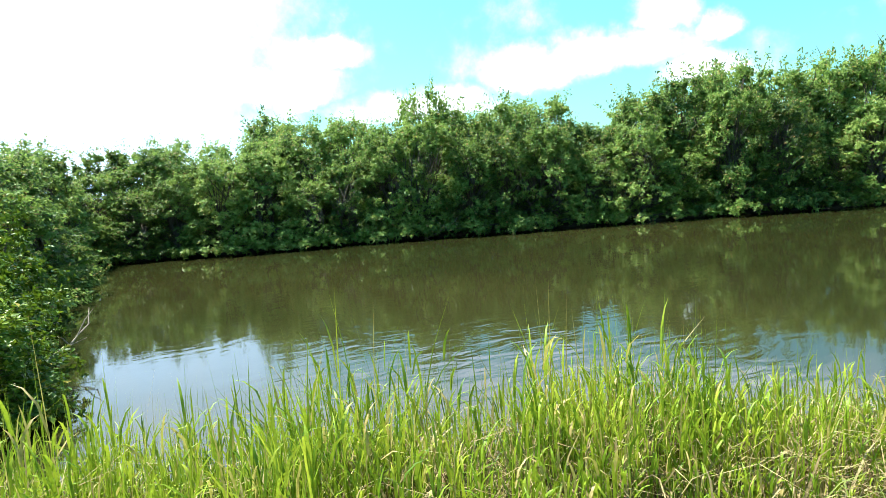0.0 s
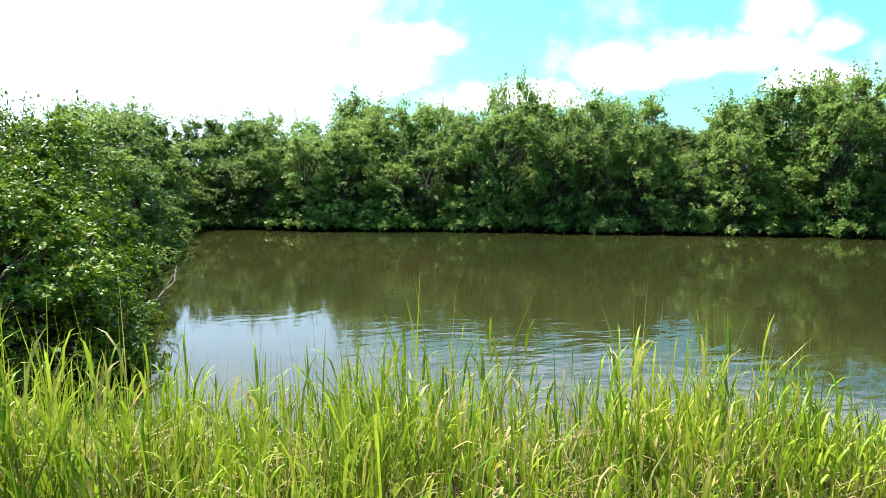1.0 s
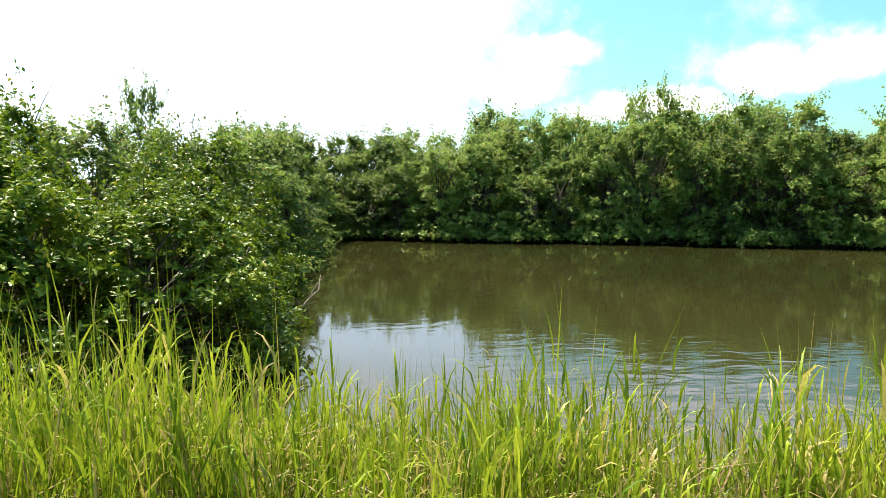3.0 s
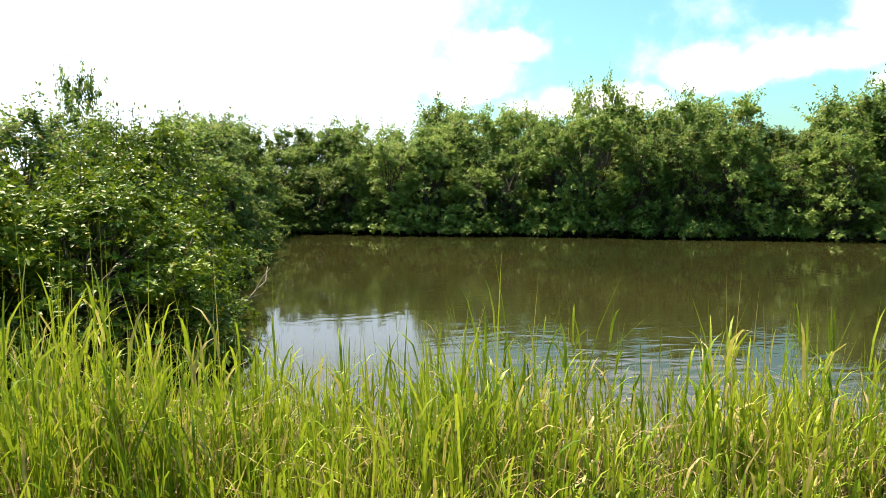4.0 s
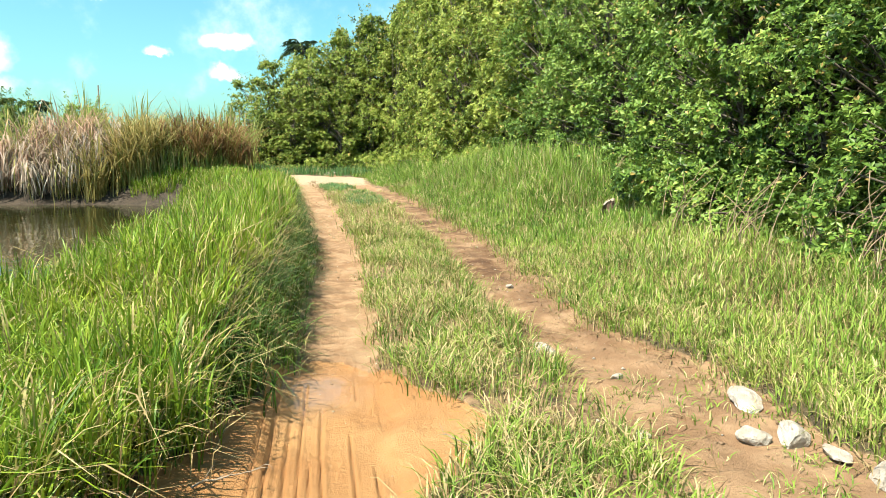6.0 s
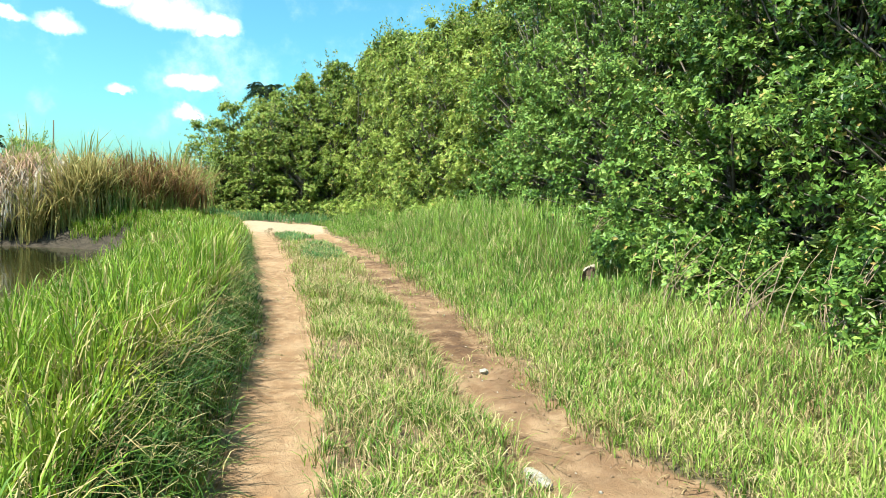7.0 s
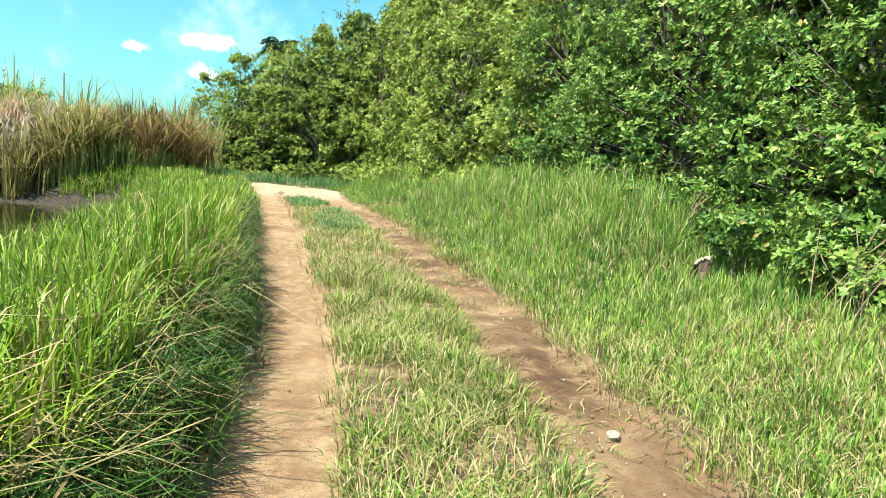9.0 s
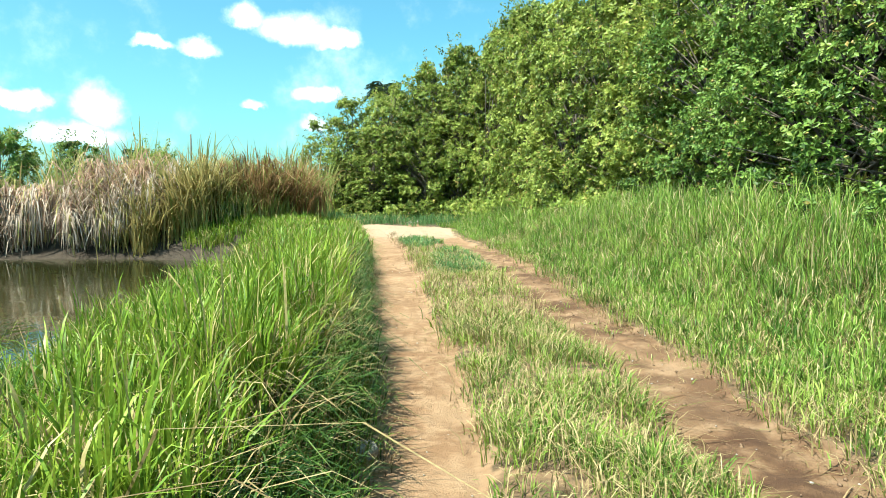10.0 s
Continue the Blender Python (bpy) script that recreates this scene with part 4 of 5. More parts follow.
grass_plants("broad_grass", "clump of tall grass with broad arching blades beside the broken canes", GRASS_COARSE_SHADE, grng, 8, (-4.6, -3.8, 2.3, 3.4), 0.55, left_bank, 3, 5, 0.85, 0.024, 0.05, 0.2, 0.55)
grass_plants("tall_stems", "tall grass stems rising over the bank grass", GRASS_SUNNY, grng, 90, (-4.9, -3.6, -5, 2), 1.20, left_bank, 2, 6, 0.34, 0.012, 0.03, 0.12, 0.34)
grass_patch("dry_bank_grass", "dry straw among the bank grass", STRAW, grng, 52000, (-6.0, -1.5, -5, 7), 0.92, 0.007, 0.45, left_bank, 8, 0.3, 0.10, grow=front_hem)
grass_patch("dry_bank_grass", "dry straw among the bank grass", STRAW, grng, 20000, (-5.7, -0.95, 7, 18), 0.62, 0.008, 0.8, left_bank, 8, 0.5, 0.10)
grass_patch("dry_bank_grass", "dry straw among the bank grass", STRAW, grng, 15000, (-5.0, -1.3, 1.2, 8), 0.62, 0.008, 0.8, left_bank, 9, 0.4, 0.10)
grass_patch("dry_bank_grass", "brown dead grass at the foot of the bank grass", STRAW_BROWN, grng, 40000, (-6.0, -1.9, -5, 3), 0.86, 0.007, 0.5, front_bank, 8, 0.4, 0.10, grow=front_hem)
grass_patch("dry_bank_grass", "brown dead grass at the foot of the bank grass", STRAW_BROWN, grng, 22000, (-5.4, -1.0, 3, 15), 0.40, 0.007, 0.8, left_bank, 8, 0.5, 0.10)
MG = "short tufted grass between the wheel ruts"
grass_patch("track_grass", MG, GRASS_SHORT, grng, 84000, (-1.1, 1.7, 3, 14), 0.25, 0.0075, 0.6, middle, 12, 0.3, 0.05)
grass_patch("track_grass", MG, GRASS_SHORT, grng, 28000, (-1.1, 1.7, 14, 33), 0.27, 0.012, 0.6, middle, 10, 0.3, 0.06)
grass_patch("track_straw", "dry straw between the wheel ruts", STRAW, grng, 42000, (-1.1, 1.8, 3, 22), 0.30, 0.0065, 0.8, middle, 7, 0.5, 0.07)
grass_patch("trodden_straw", "trodden straw along the edges of the ruts", STRAW, grng, 16000, (-1.4, 2.0, 3, 20), 0.10, 0.007, 1.9, rut_edges, 5, 0.6, 0.09)
grass_patch("rut_tufts", "small grass tufts in the worn rut", GRASS_SHORT, grng, 22000, (0.6, 2.1, 3, 24), 0.13, 0.007, 0.8, rut_tufts, 10, 0.3, 0.05)
grass_patch("creeping_grass", "low blue-green creeping grass between the ruts", GRASS_BLUE, grng, 40000, (-1.2, 0.9, 17, 27), 0.24, 0.014, 0.6, carpet, 10, 0.3, 0.06)
grass_patch("fallen_straw", "loose straw and dead stalks lying on the ruts", STRAW_BROWN, grng, 5200, (-1.2, 1.8, 3.4, 18), 0.045, 0.006, 3.6, rut_litter, 2, 0.2, 0.14, 1.0)
grass_patch("fallen_straw", "long dead stalks fallen from the verge onto the rut", STRAW_BROWN, grng, 12000, (0.5, 2.1, 3, 20), 0.11, 0.009, 3.0, rut_edges, 4, 0.3, 0.12, 1.0)
grass_patch("end_grass", "rank green grass under the trees at the track's end", GRASS_BLUE, grng, 9000, (-7, 3.5, 34.3, 39), 0.62, 0.018, 0.35, end_strip, 12, 0.2, 0.08)
grass_patch("bank_grass", LG, GRASS, grng, 15000, (-8.4, -4.2, 26, 32.5), 0.66, 0.020, 0.4, mud_edge, 10)
grass_patch("track_grass", MG, GRASS_SHORT, grng, 11000, (-2.0, 1.7, -7, 3), 0.20, 0.012, 0.6, middle, 12, 0.3, 0.08)
grass_patch("verge_grass", "tall green grass between the track and the trees", GRASS, grng, 9000, (1.3, 5.8, -7, 2), 0.5, 0.016, 0.4, right_bank, 12, grow=verge)
RG = "tall green grass between the track and the trees"
grass_plants("verge_grass", RG, GRASS_VERGE, grng, 2800, (1.3, 5.2, 2, 12), 0.54, right_bank, 4, 4, 0.32, 0.0095, 0.06, 0.18, 0.36, grow=verge)
grass_plants("verge_grass", RG, GRASS_VERGE, grng, 3600, (1.5, 5.0, 11, 24), 0.60, right_bank, 4, 4, 0.38, 0.011, 0.07, 0.15, 0.3, grow=verge)
grass_patch("verge_grass", RG, GRASS_VERGE, grng, 36000, (0.3, 5.4, 12, 38), 0.72, 0.014, 0.40, right_bank, 10, grow=verge)
grass_patch("verge_grass", RG, GRASS_VERGE, grng, 22000, (1.3, 4.6, 2, 16), 0.40, 0.008, 0.5, right_bank, 10, 0.3, 0.08, grow=verge)
grass_patch("verge_straw", "dry straw in the verge grass", STRAW, grng, 56000, (1.2, 4.8, 2, 26), 0.58, 0.008, 0.6, right_bank, 7, 0.5, 0.10, grow=verge)

grass_patch("verge_grass", "short dry-tipped grass beside the rut", GRASS_SHORT, grng, 34000, (1.35, 2.9, 2.5, 16), 0.26, 0.007, 0.6, right_bank, 11, 0.3, 0.06)


def reed_front(x):
    return np.interp(x, (-18, -16, -12, -9.5, -7, -4.4, -2.6), (28.9, 28.5, 29.2, 29.6, 30.7, 32.8, 36.2))


def reed_bed(name, label, mat, rng, count, back_from, back_to, tall, width, bend, droop, per_tuft, x_from=-18.0, x_to=-2.6):
    """Fans of reeds behind the pond's end."""
    k = count // per_tuft
    cx = rng.uniform(x_from, x_to, k)
    cy = reed_front(cx) + back_from + (back_to - back_from) * rng.uniform(0, 1, k) ** 1.3
    keep = rng.uniform(0, 1, k) < np.clip(0.62 + 3.2 * ragged(cx, cy, 0.8, len(name)), 0.0, 1)
    cx, cy = cx[keep], cy[keep]
    k = len(cx)
    size = (0.86 + 0.18 * wobble(cx, cy, 0.6, 4.0) + 0.38 * ragged(cx, cy, 0.9, 4.0)) * rng.uniform(0.60, 1.15, k) * (0.74 + 0.26 * step(-17, -11, cx)) * (1 + 0.12 * np.exp(-((cx + 10.4) / 1.2) ** 2))
    off = rng.normal(0, 0.24, (k, per_tuft, 2))
    x, y = (cx[:, None] + off[..., 0]).ravel(), (cy[:, None] + off[..., 1]).ravel()
    tip = rng.normal(-1.4, 1.2, k)
    heading = (np.repeat(tip, per_tuft) + rng.normal(0, 1.5, k * per_tuft))
    h = tall * np.repeat(size, per_tuft) * rng.uniform(0.5, 1.12, len(x))
    foot = np.stack([x, y, np.maximum(height(x, y), WATER_Z) - 0.03], 1)
    v, f = blades(foot, h, width * rng.uniform(0.6, 1.3, len(x)), heading, h * bend * rng.uniform(0.2, 1.8, len(x)), rng, droop * rng.uniform(0, 1.5, len(x)))
    return tagged(new(name, mesh_from(name, v, f, mat, smooth=True)), label, "reeds", kind="stuff")


def hanging_reeds(name, label, mat, rng, clumps, x_from, x_to, back_from, back_to, high, per_clump=70):
    """Dead leaves that spill out of the top of each clump and hang down to its foot."""
    cx = np.linspace(x_from, x_to, clumps) + rng.normal(0, 0.12, clumps)
    cy = reed_front(cx) + rng.uniform(back_from, back_to, clumps)
    top = high * rng.uniform(0.7, 1.15, clumps)
    k = clumps * per_clump
    heading = np.repeat(rng.normal(-1.5, 0.5, clumps), per_clump) + rng.normal(0, 1.0, k)
    h = np.repeat(top, per_clump) * rng.uniform(0.7, 1.08, k)
    x, y = np.repeat(cx, per_clump) + rng.normal(0, 0.13, k), np.repeat(cy, per_clump) + rng.normal(0, 0.13, k)
    start = np.stack([x, y, np.maximum(height(x, y), WATER_Z) + h], 1)
    reach, drop, lift = rng.uniform(0.12, 0.62, k), h * rng.uniform(0.45, 1.0, k), rng.uniform(0.0, 0.35, k)
    out = np.stack([np.cos(heading), np.sin(heading), 0 * heading], 1)
    twist = heading + math.pi / 2 + rng.normal(0, 0.5, k)
    side = np.stack([np.cos(twist), np.sin(twist), 0 * twist], 1)
    width, rows = rng.uniform(0.022, 0.052, k), []
    for s, w in ((0.0, 0.7), (0.30, 1.0), (0.68, 0.8), (1.0, 0.0)):
        mid = start + out * (reach * s ** 0.7)[:, None] + np.stack([0 * h, 0 * h, 3 * lift * s * (1 - s) - drop * s ** 1.5], 1)
        off = side * (width * w * 0.5)[:, None]
        rows += [mid - off, mid + off] if w else [mid]
    base = np.arange(k)[:, None] * 7
    f = np.concatenate([base + c for c in ([0, 1, 3], [0, 3, 2], [2, 3, 5], [2, 5, 4], [4, 5, 6])])
    return tagged(new(name, mesh_from(name, np.stack(rows, 1).reshape(-1, 3), f, mat, smooth=True)), label, "reeds", kind="stuff")


rrng = np.random.default_rng(9)
DR = "dead pale-brown reeds drooping at the pond's edge"
hanging_reeds("dry_reeds", DR, REED_GREY, rrng, 17, -17.8, -10.0, -0.2, 0.5, 1.75)
hanging_reeds("dry_reeds", DR, REED_DRY, rrng, 15, -17.6, -9.4, 0.1, 1.1, 2.15)
hanging_reeds("dry_reeds", DR, REED_GREY, rrng, 6, -10.2, -7.4, 0.3, 0.9, 2.0, 60)
hanging_reeds("brown_reeds", "rust-brown dead reeds hanging at the end of the bed", REED_BROWN, rrng, 7, -7.4, -4.8, 0.2, 1.0, 2.2, 60)
reed_bed("dry_reeds", DR, REED_GREY, rrng, 5000, 0.2, 1.6, 2.4, 0.040, 0.55, 0.9, 22, -18.0, -9.6)
reed_bed("dry_reeds", DR, REED_DRY, rrng, 6000, 0.6, 2.8, 2.8, 0.042, 0.50, 0.8, 18, -18.0, -9.0)
reed_bed("yellow_reeds", "yellow-green reeds standing among dead ones", REED_YELLOW, rrng, 8000, 0.0, 1.8, 3.1, 0.042, 0.42, 0.40, 34, -10.8, -7.6)
reed_bed("brown_reeds", "upright rust-brown dead reeds at the end of the bed", REED_BROWN, rrng, 3800, -0.1, 1.8, 3.2, 0.040, 0.45, 0.6, 30, -6.6, -5.0)
reed_bed("green_reeds", "dark-green reeds at the foot of the bed", REED_GREEN, rrng, 3000, -0.4, 0.9, 1.7, 0.036, 0.25, 0.3, 18, -8.2, -5.4)
reed_bed("green_reeds", "tall green and yellow cattail reeds behind the dead ones", REED_GREEN, rrng, 12000, 1.4, 9.0, 3.4, 0.055, 0.28, 0.18, 26, -20.0, -5.0)


# ---- loose things ----
def rock(x, y, size, seed, label="pale limestone rock half sunk in the track", group="rocks on the track"):
    """A broken lump of limestone with flat faces."""
    bm = bmesh.new()
    bmesh.ops.create_icosphere(bm, subdivisions=3, radius=0.5)
    rng = np.random.default_rng(seed)
    cuts = [(Vector(unit(rng.normal(size=3))), rng.uniform(0.26, 0.42)) for _ in range(9)]
    for v in bm.verts:
        for way, far in cuts:
            over = v.co.dot(way) - far
            if over > 0:
                v.co -= way * over
        v.co += Vector(v.co).normalized() * 0.05 * noise.noise(v.co * 5 + Vector((seed, 0, 0)))
        v.co = Vector((v.co.x * size[0], v.co.y * size[1], v.co.z * size[2]))
    me = bpy.data.meshes.new("rock")
    bm.to_mesh(me)
    bm.free()
    me.materials.append(ROCK)
    ob = new("rock", me)
    ob.matrix_basis = pose(x, y, float(height(x, y)) + size[2] * 0.16, 0, 0, rng.uniform(0, 360))
    return tagged(ob, label, "rock", group)


for k, (x, y, wide, deep, tall) in enumerate(((0.90, 6.64, 0.28, 0.15, 0.14), (1.76, 5.43, 0.36, 0.2, 0.13), (1.52, 4.98, 0.18, 0.15, 0.12), (1.72, 4.93, 0.30, 0.2, 0.16), (1.80, 4.72, 0.2, 0.12, 0.1),
                                              (1.85, 4.42, 0.28, 0.22, 0.14), (0.08, 4.31, 0.26, 0.18, 0.12), (0.24, 4.24, 0.14, 0.12, 0.1), (-1.0, 10.57, 0.24, 0.15, 0.14), (1.32, 9.2, 0.16, 0.10, 0.07), (0.60, 6.30, 0.14, 0.09, 0.06),
                                              (0.95, 5.10, 0.12, 0.09, 0.06), (-1.02, 7.3, 0.12, 0.08, 0.06), (0.45, 3.9, 0.16, 0.1, 0.08), (1.2, 6.0, 0.1, 0.07, 0.05))):
    rock(x, y, (wide, deep, tall), 20 + k)
for k, (x, y, size) in enumerate(((-0.9, 36.6, 0.42), (-0.55, 36.9, 0.34), (-0.2, 36.7, 0.26), (-1.25, 36.9, 0.24), (0.5, 36.9, 0.3), (0.9, 36.6, 0.22))):
    rock(x, y, (size, size * 0.7, size * 0.6), 60 + k, "rubble stone in a low heap at the track's end", "rubble at the track's end")


def stump(x, y):
    """A rotten hollow stump: a shell of wood open on one side, under a pale hood that overhangs the hollow."""
    rng = np.random.default_rng(31)
    root = tagged(new("tree_stump"), "rotten hollow tree stump with a pale broken rim in the grass", "stump")
    sides, levels = 26, ((-0.12, 0.17), (0.08, 0.13), (0.24, 0.115), (0.36, 0.105), (0.46, 0.10))
    gap = np.linspace(-2.6, 2.6, sides)
    rough_edge = rng.normal(0, 0.014, sides)
    outer, inner = [], []
    for z, r in levels:
        for i, a in enumerate(gap):
            ridge = 1 + 0.12 * math.sin(a * 5 + z * 4) + 0.06 * math.sin(a * 12 + 1)
            lift = z + (0.05 * math.cos(a) + rough_edge[i] - 0.10 * (abs(a) / 2.25) ** 4) * (z > 0.4)
            outer.append((math.cos(a + 0.45) * r * ridge * 1.2, math.sin(a + 0.45) * r * ridge, lift))
            inner.append((math.cos(a + 0.45) * r * ridge * 0.86, math.sin(a + 0.45) * r * ridge * 0.72, lift - 0.006))
    count, tris = len(outer), []
    for k in range(len(levels) - 1):
        for i in range(sides - 1):
            a, b = k * sides + i, k * sides + i + 1
            tris += [(a, b, b + sides), (a, b + sides, a + sides), (count + a, count + b + sides, count + b), (count + a, count + a + sides, count + b + sides)]
        for i in (0, sides - 1):
            a = k * sides + i
            tris += [(a, a + sides, count + a + sides), (a, count + a + sides, count + a)]
    part("trunk", mesh_from("trunk", np.array(outer + inner), np.array(tris), STUMP_WOOD), root)
    rim_o, rim_i = np.array(outer[-sides:]), np.array(inner[-sides:])
    hood = np.concatenate([rim_o * [1.06, 1.06, 1] + [0, 0, -0.022], rim_o * [1.05, 1.05, 1] + [0, 0, 0.012], rim_i + [-0.006, -0.006, 0.018], rim_i * [0.94, 0.94, 1] + [-0.01, -0.01, -0.008]])
    cap = []
    for k in range(3):
        for i in range(9, sides - 5):
            a, b = k * sides + i, k * sides + i + 1
            cap += [(a, b, b + sides), (a, b + sides, a + sides)]
    used, cap = np.unique(np.array(cap), return_inverse=True)
    part("broken_top", mesh_from("broken_top", hood[used], cap.reshape(-1, 3), PALE_WOOD), root, "pale splintered wood")
    root.matrix_basis = pose(x, y, float(height(x, y)) - 0.02, 0, 0, 0) @ Matrix.Diagonal((0.85, 0.85, 0.98, 1))


stump(3.80, 12.3)


def straw_heap():
    """Broken dry canes that lie over one another in the bank grass."""
    rng = np.random.default_rng(41)
    root = tagged(new("straw_heap"), "heap of broken pale canes lying in the bank grass", "straw")
    root.matrix_basis = pose(-4.0, 3.25, float(height(-4.0, 3.25)))
    for _ in range(64):
        a, far = rng.normal(-0.5, 0.9), rng.uniform(0.45, 1.15)
        foot = np.array([[rng.normal(0, 0.22), rng.normal(0, 0.25), rng.uniform(0.05, 0.42)]])
        v, f = blades(foot, np.array([rng.uniform(0.08, 0.35)]), np.array([rng.uniform(0.010, 0.024)]), np.array([a]), np.array([far]), rng, 0.8)
        part("cane", mesh_from("cane", v, f, STRAW), root)


straw_heap()


def dead_vines(x, y, seed):
    """Dry vine stems that hang in loops out of the foot of the trees."""
    rng = np.random.default_rng(seed)
    root = tagged(new("dead_vine"), "tangle of dry pale-brown vine stems hanging from the trees", "vine", "dead vines under the trees")
    root.matrix_basis = pose(x, y, float(height(x, y)))
    for _ in range(16):
        foot, top = Vector((rng.normal(0, 0.18), rng.normal(0, 0.28), rng.uniform(0.0, 0.2))), Vector((rng.uniform(0.0, 0.5), rng.normal(0, 0.35), rng.uniform(0.5, 1.15)))
        bow = foot.lerp(top, 0.5) + Vector((-rng.uniform(0.05, 0.35), rng.normal(0, 0.12), rng.uniform(-0.1, 0.15)))
        pts = [foot.lerp(bow, k / 6).lerp(bow.lerp(top, k / 6), k / 6) for k in range(7)]
        v, f = tubes([[(p, 0.008 * (1 - 0.09 * k) * rng.uniform(0.7, 1.2)) for k, p in enumerate(pts)]], 5)
        part("stem", mesh_from("stem", v, f, VINE, smooth=True), root)


for k, (x, y) in enumerate(((4.15, 10.6), (4.05, 9.0), (4.3, 8.0), (4.7, 14.2), (4.1, 7.0))):
    dead_vines(x, y, 90 + k)


def branch(name, x, y, z, turn, size, seed, label):
    """A bare fallen branch with side twigs."""
    rng = np.random.default_rng(seed)
    p, paths = Vector((0, 0, 0)), []
    spine = [(p.copy(), 0.035)]
    for k in range(6):
        p = p + Vector((0.28, rng.normal(0, 0.07), 0.13 + rng.normal(0, 0.05)))
        spine.append((p.copy(), 0.032 * (1 - k / 6.5)))
        q = p + Vector((rng.uniform(0.1, 0.4), rng.choice((-1, 1)) * rng.uniform(0.1, 0.35), rng.uniform(0.05, 0.4)))
        paths.append([(p.copy(), 0.014), (p.lerp(q, 0.5) + Vector((0, 0, 0.04)), 0.009), (q, 0.003)])
    v, f = tubes([spine] + paths, 6)
    ob = new(name, mesh_from(name, v * size, f, DEAD_WOOD, smooth=True))
    ob.matrix_basis = pose(x, y, z, 0, 0, turn)
    return tagged(ob, label, "branch")


branch("fallen_branch", -24.4, 9.0, WATER_Z - 0.05, 65, 0.9, 3, "bare grey branch leaning out of the pond by the mangroves")
branch("fallen_branch", -11.2, -1.9, WATER_Z + 0.0, 160, 0.9, 5, "bare grey branch leaning out of the pond by the mangroves")


def pole(x, y, foot, tall, label):
    root = tagged(new("utility_pole"), label, "pole")
    v, f = tubes([[(Vector((0, 0, 0)), 0.16), (Vector((0, 0, tall * 0.5)), 0.14), (Vector((0, 0, tall)), 0.11)]], 8)
    part("post", mesh_from("post", v, f, BARK, smooth=True), root)
    root.matrix_basis = pose(x, y, foot, 0, 0, 70)


branch("fallen_branch", -1.85, 11.2, float(height(-1.85, 11.2)) + 0.30, 20, 0.24, 8, "pale dry twig caught in the bank grass")
branch("fallen_branch", -7.2, -3.1, WATER_Z + 0.55, 20, 0.55, 9, "bare grey twigs reaching out under the mangrove bush")


pole(-42.1, 133.0, -0.3, 13.0, "weathered wooden utility pole standing far behind the reeds")
pole(-33.6, 50.6, -0.5, 9.4, "weathered wooden utility pole standing behind the mangroves")

PALM_LEAF = foliage("palm_leaf", (0.012, 0.03, 0.012), (0.025, 0.05, 0.018), (0.04, 0.075, 0.022), (0.12, 0.11, 0.04), 0.05)


def palm_tree(x, y, foot, tall, seed, size, label):
    rng = np.random.default_rng(seed)
    root = tagged(new("palm_tree"), label, "tree")
    v, f = tubes([[(Vector((0.02 * k * k, 0, tall * k / 6)), 0.22 - 0.015 * k) for k in range(7)]], 8)
    part("trunk", mesh_from("trunk", v, f, BARK, smooth=True), root)
    top = np.array((0.72, 0, tall))
    for k in range(26):
        a, up = k * 2.4, rng.uniform(-0.2, 1.45)
        out = np.array((math.cos(a), math.sin(a), 0.0))
        s = np.linspace(0.08, 1, 30)[:, None]
        spine = top + size * (out * s * math.cos(up * 0.7) + np.array((0, 0, 1.0)) * (math.sin(up) * s - 0.65 * s ** 2.2))
        side = np.cross(out, (0, 0, 1))
        lean = np.concatenate([side + out * 0.7 - np.array((0, 0, 0.55)), -side + out * 0.7 - np.array((0, 0, 0.55))]).reshape(2, 3)
        cs = np.concatenate([spine, spine])
        ah = np.repeat(lean, 30, 0) + rng.normal(0, 0.12, (60, 3))
        ln = size * 0.34 * np.concatenate([np.sin(np.linspace(0.35, 2.9, 30))] * 2)
        v, f = leaves(cs, ah, np.tile((0.0, 0.0, 1.0), (60, 1)) + out * 0.2, ln, ln * 0.07)
        part("frond", mesh_from("frond", v, f, PALM_LEAF), root)
    root.matrix_basis = pose(x, y, foot)


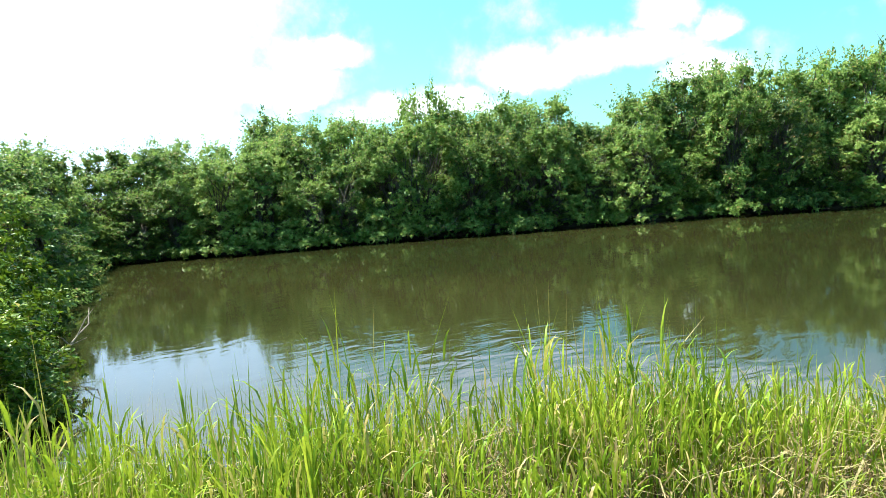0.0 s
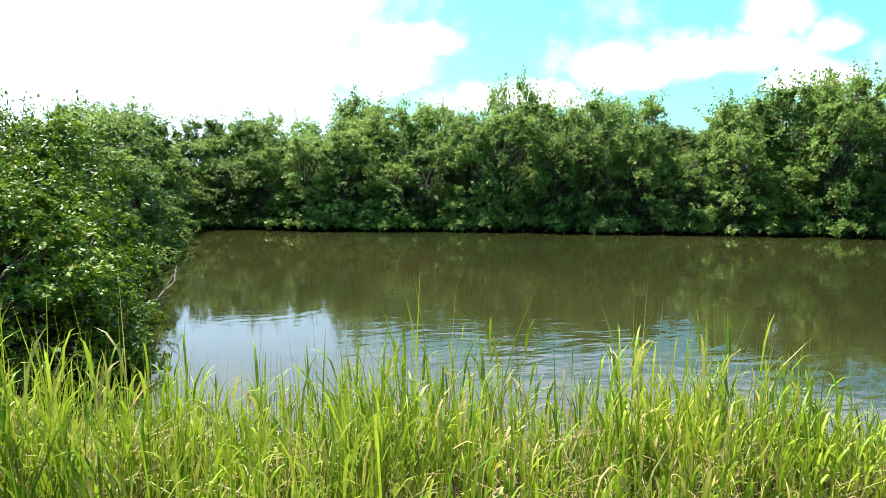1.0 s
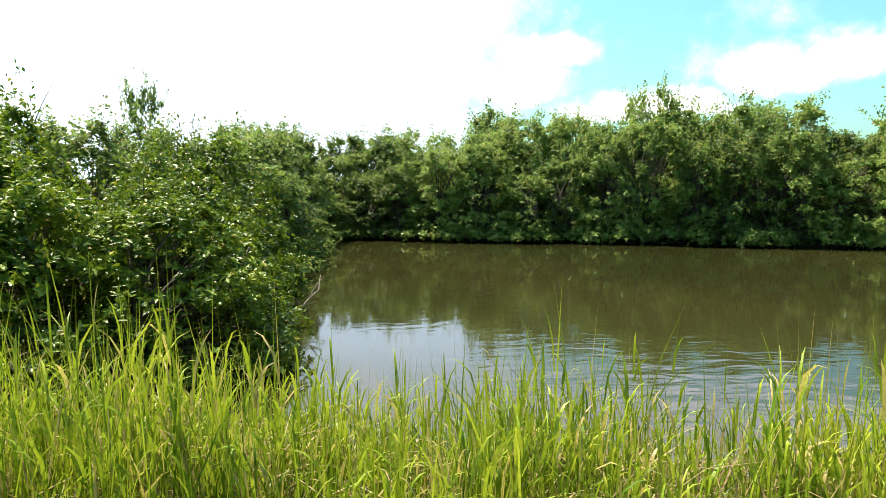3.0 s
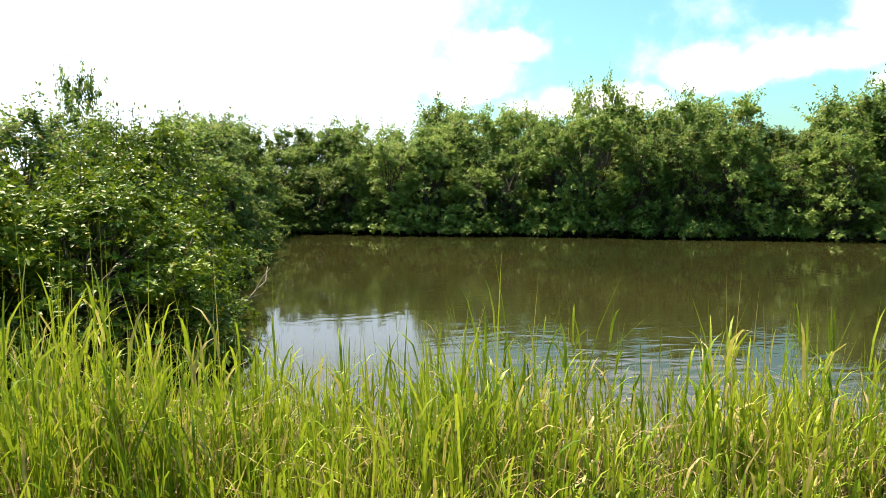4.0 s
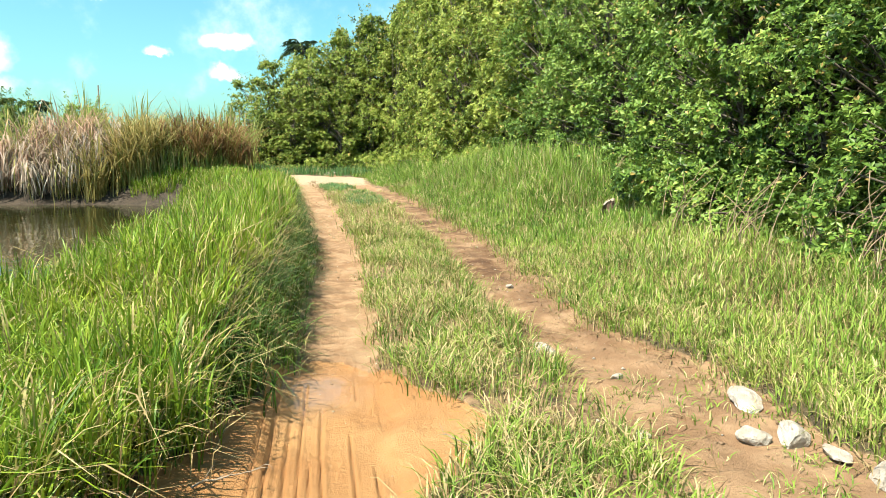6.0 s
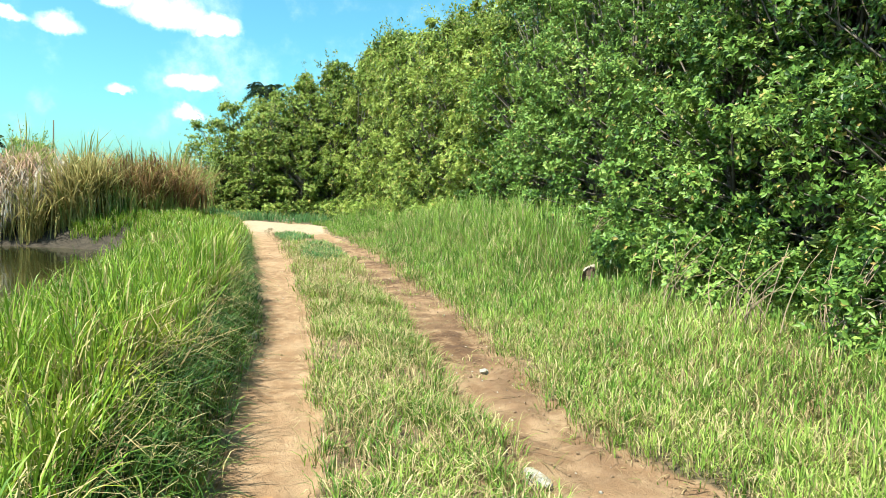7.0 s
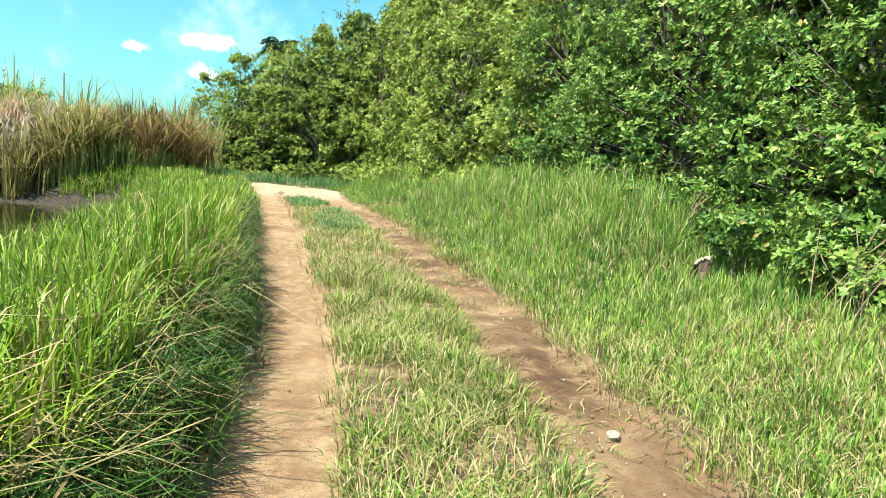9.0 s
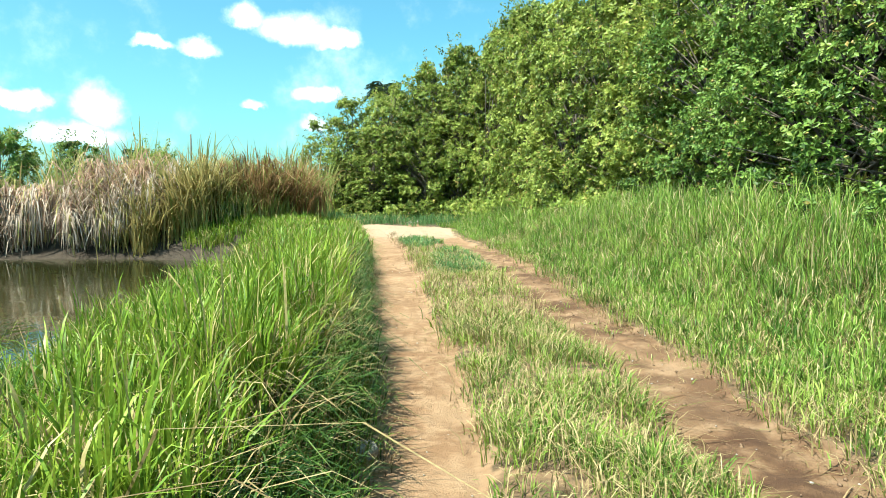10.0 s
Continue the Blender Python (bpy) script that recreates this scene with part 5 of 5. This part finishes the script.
palm_tree(-4.0, 67.0, 0.2, 10.6, 2, 2.3, "dark coconut palm rising behind the trees at the track's end")
palm_tree(-47.0, 118.0, -0.3, 8.2, 3, 2.6, "small dark coconut palm far behind the reeds")


def strewn(name, label, mat, seed, count, part_left, small, large, y_to):
    """Small lumps strewn along the two ruts."""
    rng = np.random.default_rng(seed)
    y = rng.uniform(3.4, y_to, count)
    x = np.where(rng.uniform(0, 1, count) < part_left, rng.normal(-0.74, 0.22, count) + track_shift(y), rng.normal(1.12, 0.34, count) + right_shift(y))
    r = small + (large - small) * rng.uniform(0, 1, count) ** 2.5
    turn = rng.uniform(0, math.pi, count)
    dirs = np.array([(1, 0, 0), (0, 1, 0), (-1, 0, 0), (0, -1, 0), (0.2, 0.1, 0.7), (0, 0, -0.6)], float)
    tri = np.array([(0, 1, 4), (1, 2, 4), (2, 3, 4), (3, 0, 4), (1, 0, 5), (2, 1, 5), (3, 2, 5), (0, 3, 5)])
    v = dirs[None] * rng.uniform(0.6, 1.3, (count, 6, 1)) * r[:, None, None]
    c, s0 = np.cos(turn)[:, None], np.sin(turn)[:, None]
    v = np.stack([v[..., 0] * c - v[..., 1] * s0, v[..., 0] * s0 + v[..., 1] * c, v[..., 2]], -1)
    v += np.stack([x, y, height(x, y) + r * 0.2], 1)[:, None]
    f = (tri[None] + np.arange(count)[:, None, None] * 6).reshape(-1, 3)
    tagged(new(name, mesh_from(name, v.reshape(-1, 3), f, mat)), label, name, kind="stuff")


strewn("pebbles", "small pale stones strewn along the wheel ruts", ROCK, 71, 260, 0.4, 0.004, 0.016, 20)
strewn("clods", "brown crumbs of dry earth strewn along the wheel ruts", CLOD, 72, 900, 0.10, 0.005, 0.020, 22)


def twig(x, y, turn, size, seed):
    ob = branch("fallen_twig", x, y, float(height(x, y)) + 0.012, turn, size, seed, "thin dry twig lying on the orange clay")
    ob.matrix_basis = pose(x, y, float(height(x, y)) + 0.01, 0, 20, turn)


twig(0.02, 4.95, 120, 0.13, 81)
twig(-1.28, 4.75, 15, 0.16, 82)
twig(-0.30, 4.15, 100, 0.10, 83)
